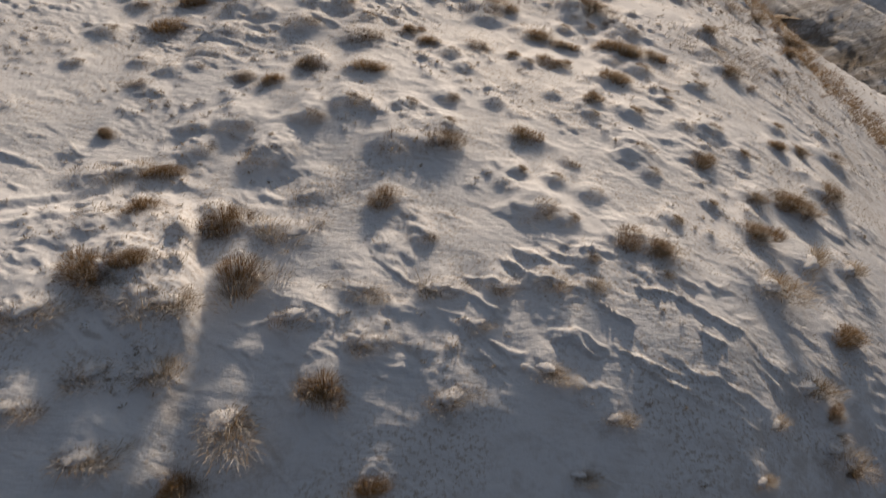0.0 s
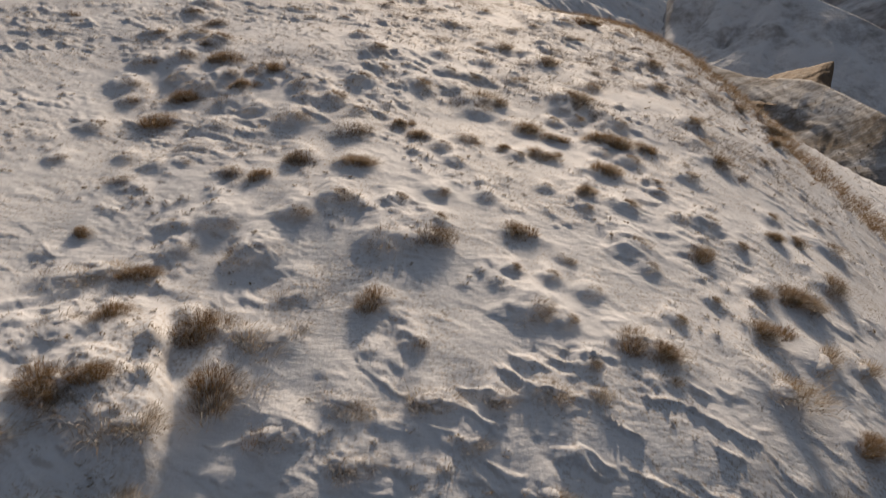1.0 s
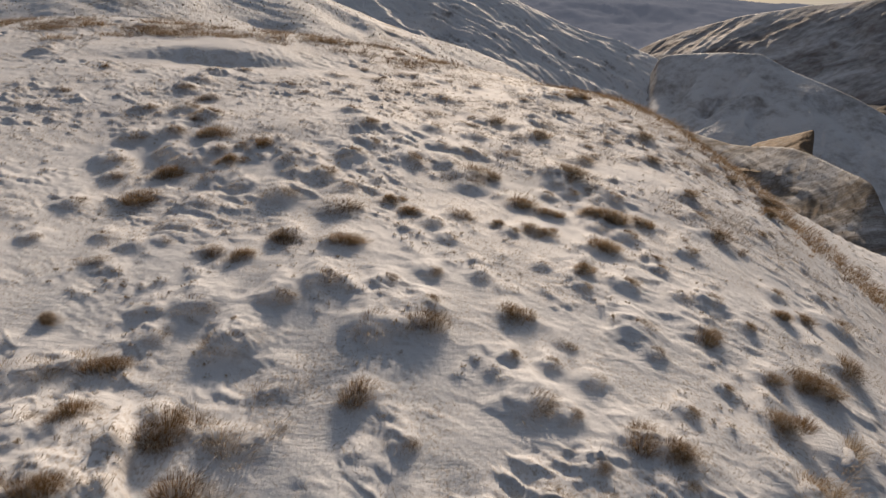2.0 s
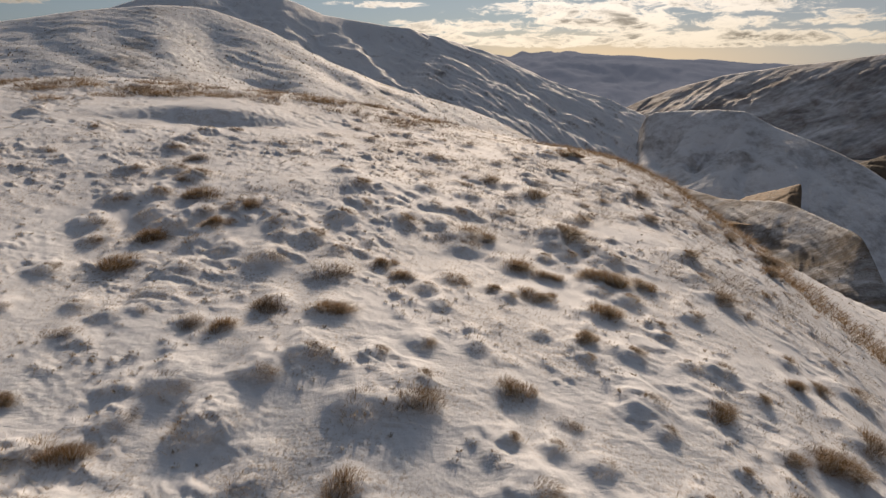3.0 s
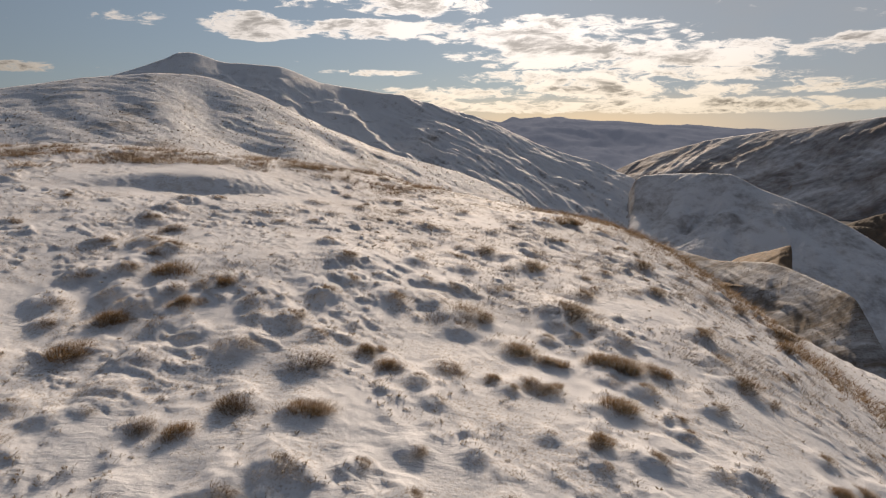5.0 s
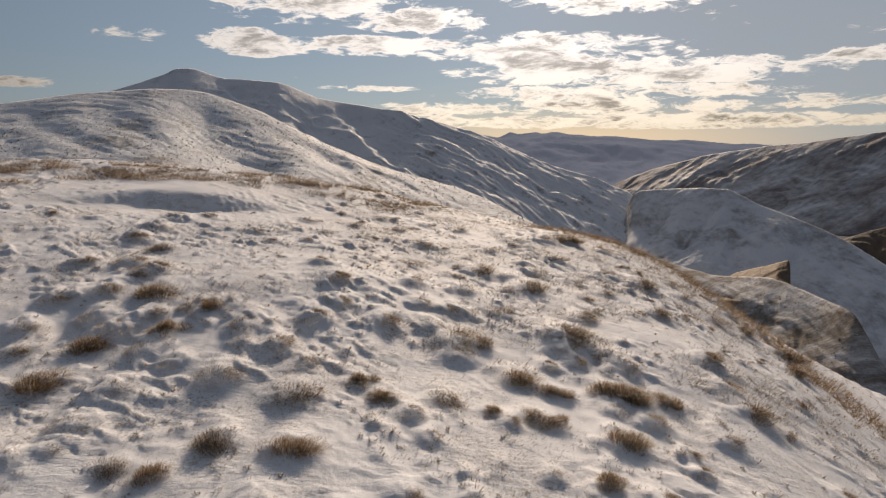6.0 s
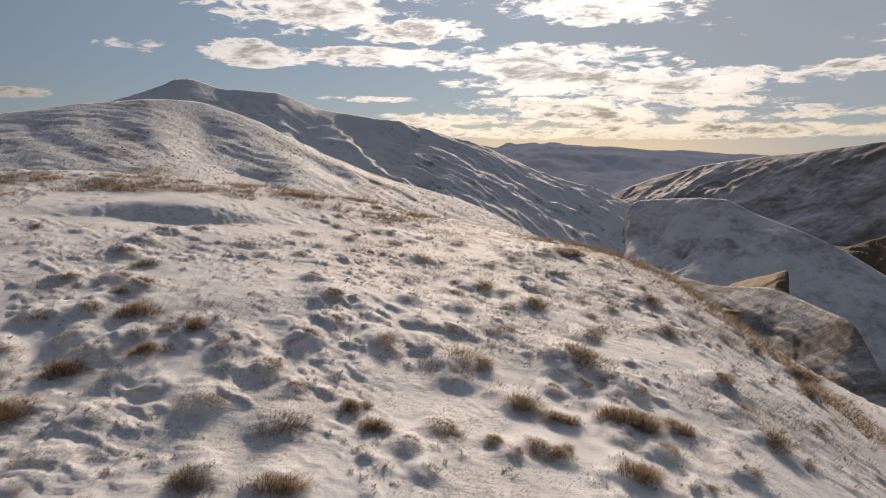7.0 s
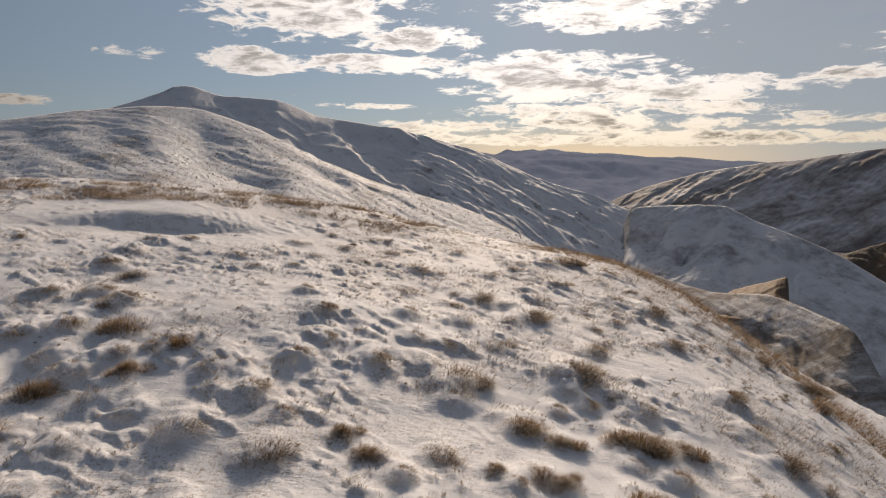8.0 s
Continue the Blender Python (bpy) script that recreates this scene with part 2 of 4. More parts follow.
GOLDEN_B = [
    (-2.1, 16.2, 0.98), (5.0, 17.8, 1.05), (3.4, 18.2, 0.64), (-0.5, 18.5, 0.71), (3.0, 18.6, 0.88), (2.1, 18.6, 0.55), (1.0, 18.9, 0.82), (-1.1, 19.2, 0.62),
    (-8.5, 19.3, 1.30), (3.8, 19.9, 0.70), (5.9, 20.1, 1.20), (6.9, 20.2, 0.79), (5.4, 20.3, 0.96), (3.0, 20.5, 1.00), (-8.2, 20.9, 1.02), (-6.5, 21.5, 0.81),
    (-5.6, 22.8, 0.92), (-7.6, 24.1, 1.39), (15.6, 27.8, 1.18), (16.8, 30.3, 1.51), (15.3, 31.1, 1.15), (8.3, 37.9, 1.58), (9.0, 38.0, 1.27),
]
GOLDEN = GOLDEN_A + GOLDEN_B
SPREADING = [
    (-0.1, 13.0, 0.94), (7.6, 13.0, 0.71), (9.1, 13.1, 0.75), (10.4, 14.5, 1.00), (-5.3, 15.9, 0.68), (-3.6, 16.6, 0.84), (10.6, 16.7, 0.72), (-2.4, 18.3, 1.11),
    (9.7, 20.7, 1.08), (1.3, 22.3, 1.39), (2.2, 22.4, 0.88), (5.9, 22.4, 0.73), (-6.3, 22.9, 0.67), (5.1, 23.6, 1.41), (6.2, 25.6, 1.05), (9.8, 27.9, 1.10),
    (4.7, 28.1, 1.36), (-9.3, 28.9, 0.87), (3.0, 29.7, 1.14), (10.8, 32.1, 1.43),
]
BURIED_A = [
    (2.8, 9.6, 0.50), (-0.4, 10.0, 0.54), (2.6, 10.7, 0.53), (1.9, 11.0, 1.17), (5.0, 11.2, 0.51), (3.3, 11.7, 0.57), (1.3, 11.8, 0.40), (2.5, 12.1, 0.50),
    (1.7, 12.2, 0.39), (6.2, 12.2, 0.46), (-3.9, 12.3, 1.35), (-5.6, 12.6, 0.78), (-1.1, 12.9, 1.28), (4.9, 12.9, 0.59), (-6.0, 13.5, 0.66), (-5.1, 13.6, 1.17),
    (-0.0, 13.7, 0.64), (4.8, 13.7, 0.87), (-3.3, 13.8, 0.91), (-2.4, 14.4, 0.97), (-0.9, 14.5, 0.58), (8.0, 14.9, 0.59), (1.3, 15.1, 0.56), (0.1, 15.1, 0.67),
    (3.9, 15.2, 0.51), (6.5, 15.6, 0.64), (5.1, 15.6, 0.70), (7.4, 15.7, 0.91), (3.0, 16.1, 0.52),
]
BURIED_B = [
    (-7.4, 16.2, 0.67), (-10.1, 16.5, 0.61), (-6.8, 16.5, 0.59), (-8.4, 16.7, 0.65), (6.5, 16.9, 0.55), (0.6, 17.0, 0.63), (12.2, 17.2, 1.20), (-6.8, 17.3, 0.90),
    (10.3, 17.6, 0.70), (6.5, 17.7, 0.54), (0.2, 17.9, 0.66), (2.4, 18.1, 0.63), (-10.1, 18.6, 0.77), (7.9, 18.6, 0.78), (-6.6, 18.7, 0.96), (6.1, 18.9, 0.85),
    (-4.3, 19.0, 1.30), (12.9, 19.3, 0.67), (5.3, 19.3, 0.76), (-2.4, 19.7, 0.73), (-5.6, 19.9, 0.71), (-6.6, 20.5, 1.01), (-3.3, 20.6, 1.03), (-9.9, 20.7, 0.80),
    (-4.2, 20.8, 0.73), (1.5, 21.4, 1.67), (4.1, 21.5, 0.69), (-4.3, 21.7, 1.07), (-7.9, 21.8, 1.10),
]
BURIED_C = [
    (-10.5, 21.8, 1.11), (5.0, 21.9, 0.74), (6.4, 21.9, 0.98), (9.6, 21.9, 1.05), (-2.5, 22.3, 1.01), (-8.8, 22.6, 1.07), (-7.2, 22.6, 1.00), (-0.6, 22.8, 1.06),
    (4.9, 22.8, 1.29), (0.7, 23.0, 0.97), (-2.0, 23.6, 0.88), (9.8, 23.6, 1.37), (-10.4, 23.7, 1.48), (-9.3, 24.2, 1.27), (1.4, 24.5, 0.88), (0.5, 24.6, 0.77),
    (-2.3, 25.3, 1.07), (-8.5, 26.0, 1.08), (0.3, 26.4, 0.87), (-11.1, 26.7, 0.87), (2.1, 26.7, 1.01), (-9.6, 26.8, 1.40), (-3.1, 27.1, 0.81), (-10.8, 29.8, 1.27),
    (-10.5, 31.5, 1.01), (-19.7, 35.0, 1.19), (-7.6, 36.0, 0.36),
]
BURIED = BURIED_A + BURIED_B + BURIED_C
THIN_A = [
    (2.9, 12.9, 0.49), (-7.9, 15.4, 0.73), (8.1, 19.5, 0.61), (10.4, 20.1, 0.56), (12.8, 23.2, 0.88), (2.0, 24.7, 0.78), (3.0, 25.1, 1.03), (7.0, 26.6, 0.70),
    (8.6, 27.1, 0.92), (3.9, 27.5, 0.97), (7.0, 28.2, 0.79), (-15.3, 28.4, 0.78), (1.7, 28.6, 0.82), (11.3, 28.8, 0.81), (0.0, 29.0, 1.05), (8.2, 29.3, 0.93),
    (4.2, 29.5, 0.85), (6.9, 30.3, 0.85), (13.6, 30.7, 1.27), (5.4, 30.7, 0.95), (-1.9, 30.8, 0.88), (-5.6, 30.8, 0.65), (-4.1, 31.1, 0.70), (-6.6, 32.2, 0.68),
    (-15.2, 32.4, 0.64), (1.6, 32.4, 0.78),
]
THIN_B = [
    (0.7, 32.5, 1.09), (9.2, 32.5, 0.93), (13.0, 32.6, 1.04), (7.0, 33.1, 0.87), (-3.7, 33.2, 0.80), (16.0, 33.4, 1.05), (4.0, 33.5, 0.92), (-10.4, 33.6, 1.25),
    (6.0, 33.8, 0.88), (-5.6, 33.9, 0.72), (11.3, 34.1, 1.11), (-9.3, 34.4, 1.03), (13.1, 34.4, 1.21), (18.3, 34.9, 1.19), (-2.5, 35.2, 1.02), (-0.3, 35.2, 0.91),
    (-4.9, 35.4, 0.92), (5.4, 36.3, 0.89), (7.2, 36.8, 1.21), (2.8, 37.0, 1.08), (0.9, 37.5, 0.91), (10.8, 37.6, 1.02), (-1.3, 37.8, 0.92), (-3.5, 38.1, 0.86),
    (-1.6, 47.6, 0.86),
]
THIN = THIN_A + THIN_B
FROSTED_A = [
    (-5.3, 5.5, 0.86), (2.1, 5.7, 0.39), (5.2, 5.9, 0.38), (-6.6, 6.1, 0.61), (-3.6, 6.4, 1.05), (2.8, 6.5, 0.49), (0.1, 6.7, 0.77), (-4.7, 6.8, 0.81),
    (-5.6, 6.8, 0.89), (5.8, 6.9, 0.44), (7.1, 7.0, 0.85), (1.7, 7.2, 0.57), (-1.3, 7.6, 0.66), (-6.9, 7.7, 0.98), (6.7, 7.8, 0.83), (-4.7, 7.9, 0.83),
    (0.6, 8.0, 0.48),
]
FROSTED_B = [
    (-5.6, 8.1, 1.17), (-2.6, 8.1, 0.69), (-1.6, 8.7, 0.73), (-0.1, 8.7, 0.64), (1.1, 8.8, 0.55), (1.9, 9.0, 0.57), (2.8, 9.0, 0.45), (4.2, 9.4, 0.38),
    (6.6, 9.9, 1.19), (-6.9, 10.1, 0.63), (-2.9, 10.1, 0.91), (-3.6, 10.1, 0.83), (8.3, 11.1, 0.95), (-2.8, 11.2, 0.81), (9.5, 11.4, 0.72), (-7.6, 11.6, 1.02),
    (-6.9, 11.8, 0.75),
]
FROSTED = FROSTED_A + FROSTED_B

BURIED = [(x, y, min(w, 1.12)) for x, y, w in BURIED]

# ---- shape of the near hill ----
WIND = np.array([0.93, -0.37])


def hill(x, y):
    """The broad form of the near hill: a rounded spur that falls away to the sunny side and towards the start."""
    xc, yc = np.clip(x, -42, 46), np.clip(y, -6, 58)
    u, v = xc / 10, (yc - 18) / 10
    z = 0.19 - 0.531 * u + 1.114 * v - 0.303 * u * v + 0.247 * u * u - 0.049 * u * u * v + 0.117 * u**3 - 0.102 * v * v - 0.008 * v**3
    edge = 7.05 + 0.7 * np.exp(-(((xc + 3.1) / 0.9) ** 2)) + 1.6 * smooth((xc - 4.6) / 3.0) - 1.3 * smooth((-4.0 - xc) / 0.8)
    z = z - 0.50 * soft((edge - yc) / 1.0) - 2.672 * soft((xc - 10 + (18 - yc) * 0.2) / 3.0)
    # gentle swells and dips: x, y, spread, height
    for cx, cy, w, high in ((-10, 20.5, 4, -0.40), (-2.5, 25, 4.5, 0.45), (3.5, 21, 4.5, -0.28), (8.5, 29, 5, -0.2), (-2.0, 14.5, 3.5, 0.32), (3.5, 9.5, 3.5, 0.13), (-7, 12, 3.5, -0.26)):
        z = z + high * np.exp(-(((xc - cx) / w) ** 2) - ((yc - cy) / w) ** 2)
    lift = 0.42 * smooth((1.0 - xc) / 3.0) - 0.62 * np.exp(-(((xc - 9.5) / 4.5) ** 2))
    z = z + lift * np.exp(-(((yc - 48) / 5.5) ** 2)) + 0.08 * np.maximum(xc - 20, 0)
    # beyond the crest and past the sides the land drops to the valley
    z = z - 1.5 * soft((y - 52) / 3.0)
    away = np.hypot(x - xc, y - yc)
    z = z - 0.42 * away
    return -190 + 22 * soft((z + 190) / 22)


def bank(x, y):
    """A wind-cut bank below the crest and a lip of drifted snow beside the start."""
    line = 36.3 + 0.26 * (x + 10) + 0.16 * np.sin(x * 0.9) + 0.08 * np.sin(x * 2.3 + 1)
    wide = 1.5 + 0.25 * np.sin(x * 1.3) + 0.15 * np.sin(x * 3.1)
    span = smooth((x + 18.0) / 7.5) * smooth((-5.0 - x) / 6.0)
    face = np.clip((y - line) / wide, 0, 1)
    z = 0.64 * span * (1 - (1 - face) ** 1.7) * smooth((47 - y) / 9) - 0.10 * span * np.exp(-(((y - line + 0.6) / 0.9) ** 2))
    for k in range(4):
        path = 9.75 + 0.28 * k + 0.36 * (x + 8.6) + 0.06 * (x + 8.6) ** 2
        z = z + 0.05 * np.sin(k * 2.1 + 1.0) * np.exp(-(((y - path) / 0.11) ** 2)) * smooth((-6.6 - x) / 1.2)
    side = -4.22 - 0.26 * np.maximum(y - 7.4, 0) + 0.06 * np.sin(y * 1.7)
    z = z + 0.32 * smooth((side - x) / 0.4 + 0.5) * smooth((y - 6.7) / 1.2) * smooth((11.3 - y) / 1.5) * np.exp(-np.maximum(side - x, 0) / 3.0)
    return z


def relief(x, y):
    """Snow surface in detail: undulation, and in patches the small ridges that the wind cuts, steep towards the start."""
    z = 0.14 * fbm(x / 7, y / 7, 2, 3) + 0.03 * fbm(x / 1.9, y / 1.9, 2, 11)
    a = x * WIND[0] + y * WIND[1]
    b = -x * WIND[1] + y * WIND[0]
    b = b + 0.24 * perlin(a / 1.5, b / 1.0, 31) + 0.08 * perlin(a / 0.5, b / 0.45, 33)
    lower = np.exp(-(((x - 3.0) / 3.4) ** 2) - ((y - 8.6) / 1.7) ** 2)
    patch = smooth(0.36 + 1.2 * fbm(x / 4.2, y / 4.2, 3, 21))
    patch = np.maximum(patch, 2.4 * lower) * smooth((y - 6.3) / 1.2)
    bare = 1 - 0.9 * np.exp(-(((x + 11) / 5.5) ** 2) - ((y - 37.5) / 3.0) ** 2)
    far = 1 + 1.5 * smooth((y - 16) / 14)

    def ridge(bb):
        return smooth((fbm(a / 1.25, bb / 0.42, 3, 45, 0.55) - 0.02) / 0.75)

    first = ridge(b)
    z = z + (0.010 + 0.048 * patch) * far * bare * ridge(b + 0.13 * first)
    z = z + (0.003 + 0.012 * patch) * (1 - 0.8 * np.clip(lower, 0, 1)) * far * bare * ridged(a / 0.9, b / 0.3, 2, 41, 0.5)
    crumbs = smooth(0.10 + 1.5 * fbm(x / 2.6, y / 2.6, 3, 51))
    z = z + 0.022 * crumbs * far * smooth((y - 6.0) / 1.5) * fbm(a / 0.30, b / 0.17, 2, 61)
    return z


def scatter(seed, count, low, high, keep):
    """Random places in the fan of the hill, thicker where the noise is high."""
    rng = np.random.default_rng(seed)
    places = []
    while len(places) < count:
        r, ang = rng.uniform(7.0, 54.0), math.radians(rng.uniform(-40, 40))
        x, y = r * math.sin(ang), r * math.cos(ang)
        if rng.uniform(0, 1) > keep(x, y):
            continue
        places.append((round(x, 2), round(y, 2), round(float(low + (high - low) * rng.uniform(0, 1) ** 2), 2)))
    return places


def tuft_density(x, y):
    a, b = x * WIND[0] + y * WIND[1], -x * WIND[1] + y * WIND[0]
    n = float(fbm(np.array([a / 4.0]), np.array([b / 2.0]), 2, 81)[0])
    if 33.5 < y < 43 and -18 < x < -2:
        return 0.0
    if -8.5 < x < -4.5 and y < 10.5:
        return 0.55
    return float(np.clip(0.15 + 1.3 * n + 0.016 * (y - 12) - 0.006 * x, 0.02, 1.0)) * min(1.0, 0.2 + 0.8 * max(0.0, (y - 8.0) / 9.0))


def rim_density(x, y):
    """Tussocks crowd the crest and the sunny rim of the hill."""
    rim = math.exp(-(((x - 0.28 * y - 7.0) / 4.0) ** 2)) * (y > 20)
    crest = math.exp(-(((y - 47 - 0.06 * x) / 3.0) ** 2)) * (x < 4)
    return 0.12 * (23 < y < 46 and -3 < x < 0.3 * y + 6) + 0.03 * (22 < y < 34 and x < -3) + 0.3 * max(rim, crest)


SMALL = THIN + scatter(5, 58, 0.35, 0.8, rim_density)
LUMPS = scatter(9, 3000, 0.08, 0.42, tuft_density)


def mound(x, y, z, places, height, drift, rows=None, cols=None):
    """Raise snow over each place: steep towards the start, with a drift down the wind."""
    for px, py, w in places:
        if rows is None:
            near = np.nonzero((np.abs(x - px - 0.5 * w) < 2.6 * w) & (np.abs(y - py) < 2.2 * w))[0]
        else:
            r, ang = math.hypot(px, py + 2.0), math.atan2(px, py + 2.0)
            i0, i1 = np.searchsorted(rows, (r - 2.4 * w, r + 2.4 * w))
            j0, j1 = np.searchsorted(cols, (ang - 2.8 * w / r, ang + 2.8 * w / r))
            near = (slice(i0, i1), slice(j0, j1))
        dx, dy = x[near] - px, y[near] - py
        if not dx.size:
            continue
        a, b = dx * WIND[0] + dy * WIND[1], -dx * WIND[1] + dy * WIND[0]
        dy = np.where(dy > 0, dy * 0.55, dy * 1.25)
        dx = dx * 0.85
        r = np.hypot(dx, dy) / (0.5 * w)
        r = r * (1 + 0.24 * perlin(x[near] / (0.55 * w), y[near] / (0.55 * w), int(abs(px) * 10) % 97))
        body = height * w * np.exp(-(r**2.4)) * (1 + 0.16 * perlin(x[near] / (0.25 * w), y[near] / (0.25 * w), 17))
        tail = drift * w * np.exp(-((b / (0.30 * w)) ** 2)) * smooth(a / (0.4 * w) + 0.5) * np.exp(-np.maximum(a, 0) / (0.8 * w))
        scour = -0.05 * w * np.exp(-(((a + 0.75 * w) / (0.35 * w)) ** 2) - (b / (0.5 * w)) ** 2)
        z[near] += np.maximum(body, tail) + scour
    return z


def ground_height(x, y, rows=None, cols=None):
    x, y = np.atleast_1d(np.asarray(x, float)), np.atleast_1d(np.asarray(y, float))
    fade = smooth((110 - np.hypot(x, y - 10)) / 40)
    z = hill(x, y) + fade * (bank(x, y) + relief(x, y))
    z = z + (1 - fade) * 6.0 * fbm(x / 90, y / 90, 4, 71)
    for places, height, drift in ((BURIED, 0.20, 0.10), (SPREADING, 0.16, 0.09), (GOLDEN, 0.13, 0.10), (FROSTED, 0.13, 0.09), (SMALL, 0.11, 0.08), (LUMPS, 0.15, 0.10)):
        z = mound(x, y, z, places, height, drift, rows, cols)
    return z


def grid_mesh(name, x, y, z, closed=False):
    """A mesh from arrays of rows and columns."""
    rows, cols = x.shape
    me = bpy.data.meshes.new(name)
    co = np.stack([x, y, z], -1).reshape(-1, 3).astype(np.float32)
    idx = np.arange(rows * cols).reshape(rows, cols)
    right = np.roll(idx, -1, 1) if closed else idx[:, 1:]
    left = idx if closed else idx[:, :-1]
    quads = np.stack([left[:-1], right[:-1], right[1:], left[1:]], -1).reshape(-1, 4)[:, ::-1]
    me.vertices.add(len(co))
    me.vertices.foreach_set("co", co.ravel())
    me.loops.add(quads.size)
    me.loops.foreach_set("vertex_index", quads.ravel().astype(np.int32))
    me.polygons.add(len(quads))
    me.polygons.foreach_set("loop_start", np.arange(0, quads.size, 4, dtype=np.int32))
    me.polygons.foreach_set("use_smooth", np.ones(len(quads), bool))
    me.update(calc_edges=True)
    me.validate()
    return me


def make_ground():
    fan = np.radians(np.linspace(-46, 46, 680))
    rest = np.radians(np.arange(48, 313, 3.0))
    az = np.concatenate([fan, rest])
    r = np.concatenate([[0.05, 1, 2, 3, 4], np.geomspace(5, 64, 590), np.geomspace(66, 4900, 70)])
    x = r[:, None] * np.sin(az)[None]
    y = r[:, None] * np.cos(az)[None] - 2.0
    z = ground_height(x, y, r, az)
    me = grid_mesh("ground", x, y, z, closed=True)
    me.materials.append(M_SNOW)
    return tagged(new("ground", me), "wind-rippled snow covering a rounded tussock hilltop", "snow ground", kind="structure")


make_ground()


# ---- far land ----
def mountain(name, label, skyline, base, foot, mat, gully, relief_m, seed, cols=420, rows=150, shape=1.0, crest=0.15, lean=0.0, rib=0.32, kind="", steps=(), streaks=(), hollows=()):
    """A hill or range seen across the valley. skyline: bearing, height angle and distance of its ridge; base: distance and height of its foot."""
    sky = np.array(skyline, float)
    az = np.linspace(sky[0, 0], sky[-1, 0], cols)
    el, dist = np.interp(az, sky[:, 0], sky[:, 1]), np.interp(az, sky[:, 0], sky[:, 2])
    ker = np.ones(5) / 5
    pad = lambda q: np.convolve(np.pad(q, 2, mode="edge"), ker, "valid")
    el, dist = pad(el), pad(dist)
    top = 6.2 + dist * np.tan(np.radians(el))
    v = np.concatenate([np.linspace(0, 1, rows - 30), np.linspace(1.02, 1.7, 30)])[:, None]
    span = np.linspace(0, 1, cols)[None]
    base, foot = base[0] + (base[1] - base[0]) * span, foot[0] + (foot[1] - foot[0]) * span
    r = base + (dist[None] - base) * v
    ang = np.radians(az)[None] + 0 * v
    x, y = 0.4 + r * np.sin(ang), 7.0 + r * np.cos(ang)
    under = np.minimum(v, 1.0)
    wide = np.convolve(np.pad(top, cols // 6, mode="edge"), np.ones(2 * (cols // 6) + 1) / (2 * (cols // 6) + 1), "valid")
    z = foot + (wide[None] + (top - wide)[None] * under**4 - foot) * under**shape
    z = np.where(v > 1, z - (v - 1) * np.maximum(top[None] - foot, 0.3 * dist[None]) * 0.9, z)
    warp = 0.9 * gully * fbm(x / (gully * 2), y / (gully * 2), 3, seed + 3)
    s, q = dist.mean() * ang + lean * (r - base) + warp, r
    h = ridged((s + 0.5 * warp) / (gully * 1.4), q / (gully * 2.2), 6, seed, 0.54) * rib + 0.8 * fbm(x / (gully * 1.6), y / (gully * 1.6), 6, seed + 9, 0.56)
    env = np.where(v <= 1, crest + (1 - crest) * np.clip((1 - v) / 0.25, 0, 1) ** 0.8, crest + (v - 1))
    z = z + relief_m * h * env
    # long ribs that run down the slope: spacing, length, lean to the sunny side, height, bearings between which they lie
    for k, (gap, long, tilt, high, a0, a1) in enumerate(streaks):
        across = dist.mean() * ang + tilt * (r - base) + 0.8 * gap * perlin(x / (4 * gap), y / (4 * gap), seed + 20 + k) + 0.25 * gap * perlin(x / gap, y / gap, seed + 30 + k)
        down = r - tilt * dist.mean() * ang
        comb = 0.6 * ridged(across / gap, down / long, 3, seed + 40 + k, 0.5) + 0.5 * fbm(across / (2.6 * gap), down / (1.6 * long), 3, seed + 50 + k)
        wander = np.degrees(ang) + 1.6 * perlin(x / (5 * gap), y / (5 * gap), seed + 60 + k)
        z = z + high * comb * smooth((wander - a0) / 2.5 + 0.5) * smooth((a1 - wander) / 2.5 + 0.5) * np.clip(env + 0.25, 0, 1) * (v < 1.2)
    # sharp-sided ribs: bearing and height angle of both ends, how far the ground drops on the upper side, width in degrees
    rise = np.degrees(np.arctan2(z - 6.2, r))
    for a0, e0, a1, e1, drop, width in steps:
        da, de = a1 - a0, e1 - e0
        size = math.hypot(da, de)
        along = ((np.degrees(ang) - a0) * da + (rise - e0) * de) / size**2
        aside = ((rise - e0) * da - (np.degrees(ang) - a0) * de) / size + 0.16 * perlin(x / (0.3 * gully), y / (0.3 * gully), seed + 5) + 0.06 * perlin(x / (0.08 * gully), y / (0.08 * gully), seed + 6)
        z = z - drop * smooth(0.5 + aside / width) * smooth(along / 0.3 + 0.5) * smooth((1 - along) / 0.3 + 0.5) * np.exp(-np.maximum(aside - width, 0) / (3 * width)) * smooth((1 - v) / 0.12)
    # broad hollows: both ends, depth, half width in degrees
    for a0, e0, a1, e1, deep, width in hollows:
        da, de = a1 - a0, e1 - e0
        size = math.hypot(da, de)
        along = ((np.degrees(ang) - a0) * da + (rise - e0) * de) / size**2
        aside = ((rise - e0) * da - (np.degrees(ang) - a0) * de) / size + 0.5 * perlin(x / gully, y / gully, seed + 8)
        z = z - deep * np.exp(-((aside / width) ** 2)) * smooth(along / 0.4 + 0.5) * smooth((1 - along) / 0.4 + 0.5) * smooth((1 - v) / 0.15)
    me = grid_mesh(name, x, y, z)
    me.materials.append(mat)
    return tagged(new(name, me), label, "mountain" if "mountain" in name else "hill", kind=kind)


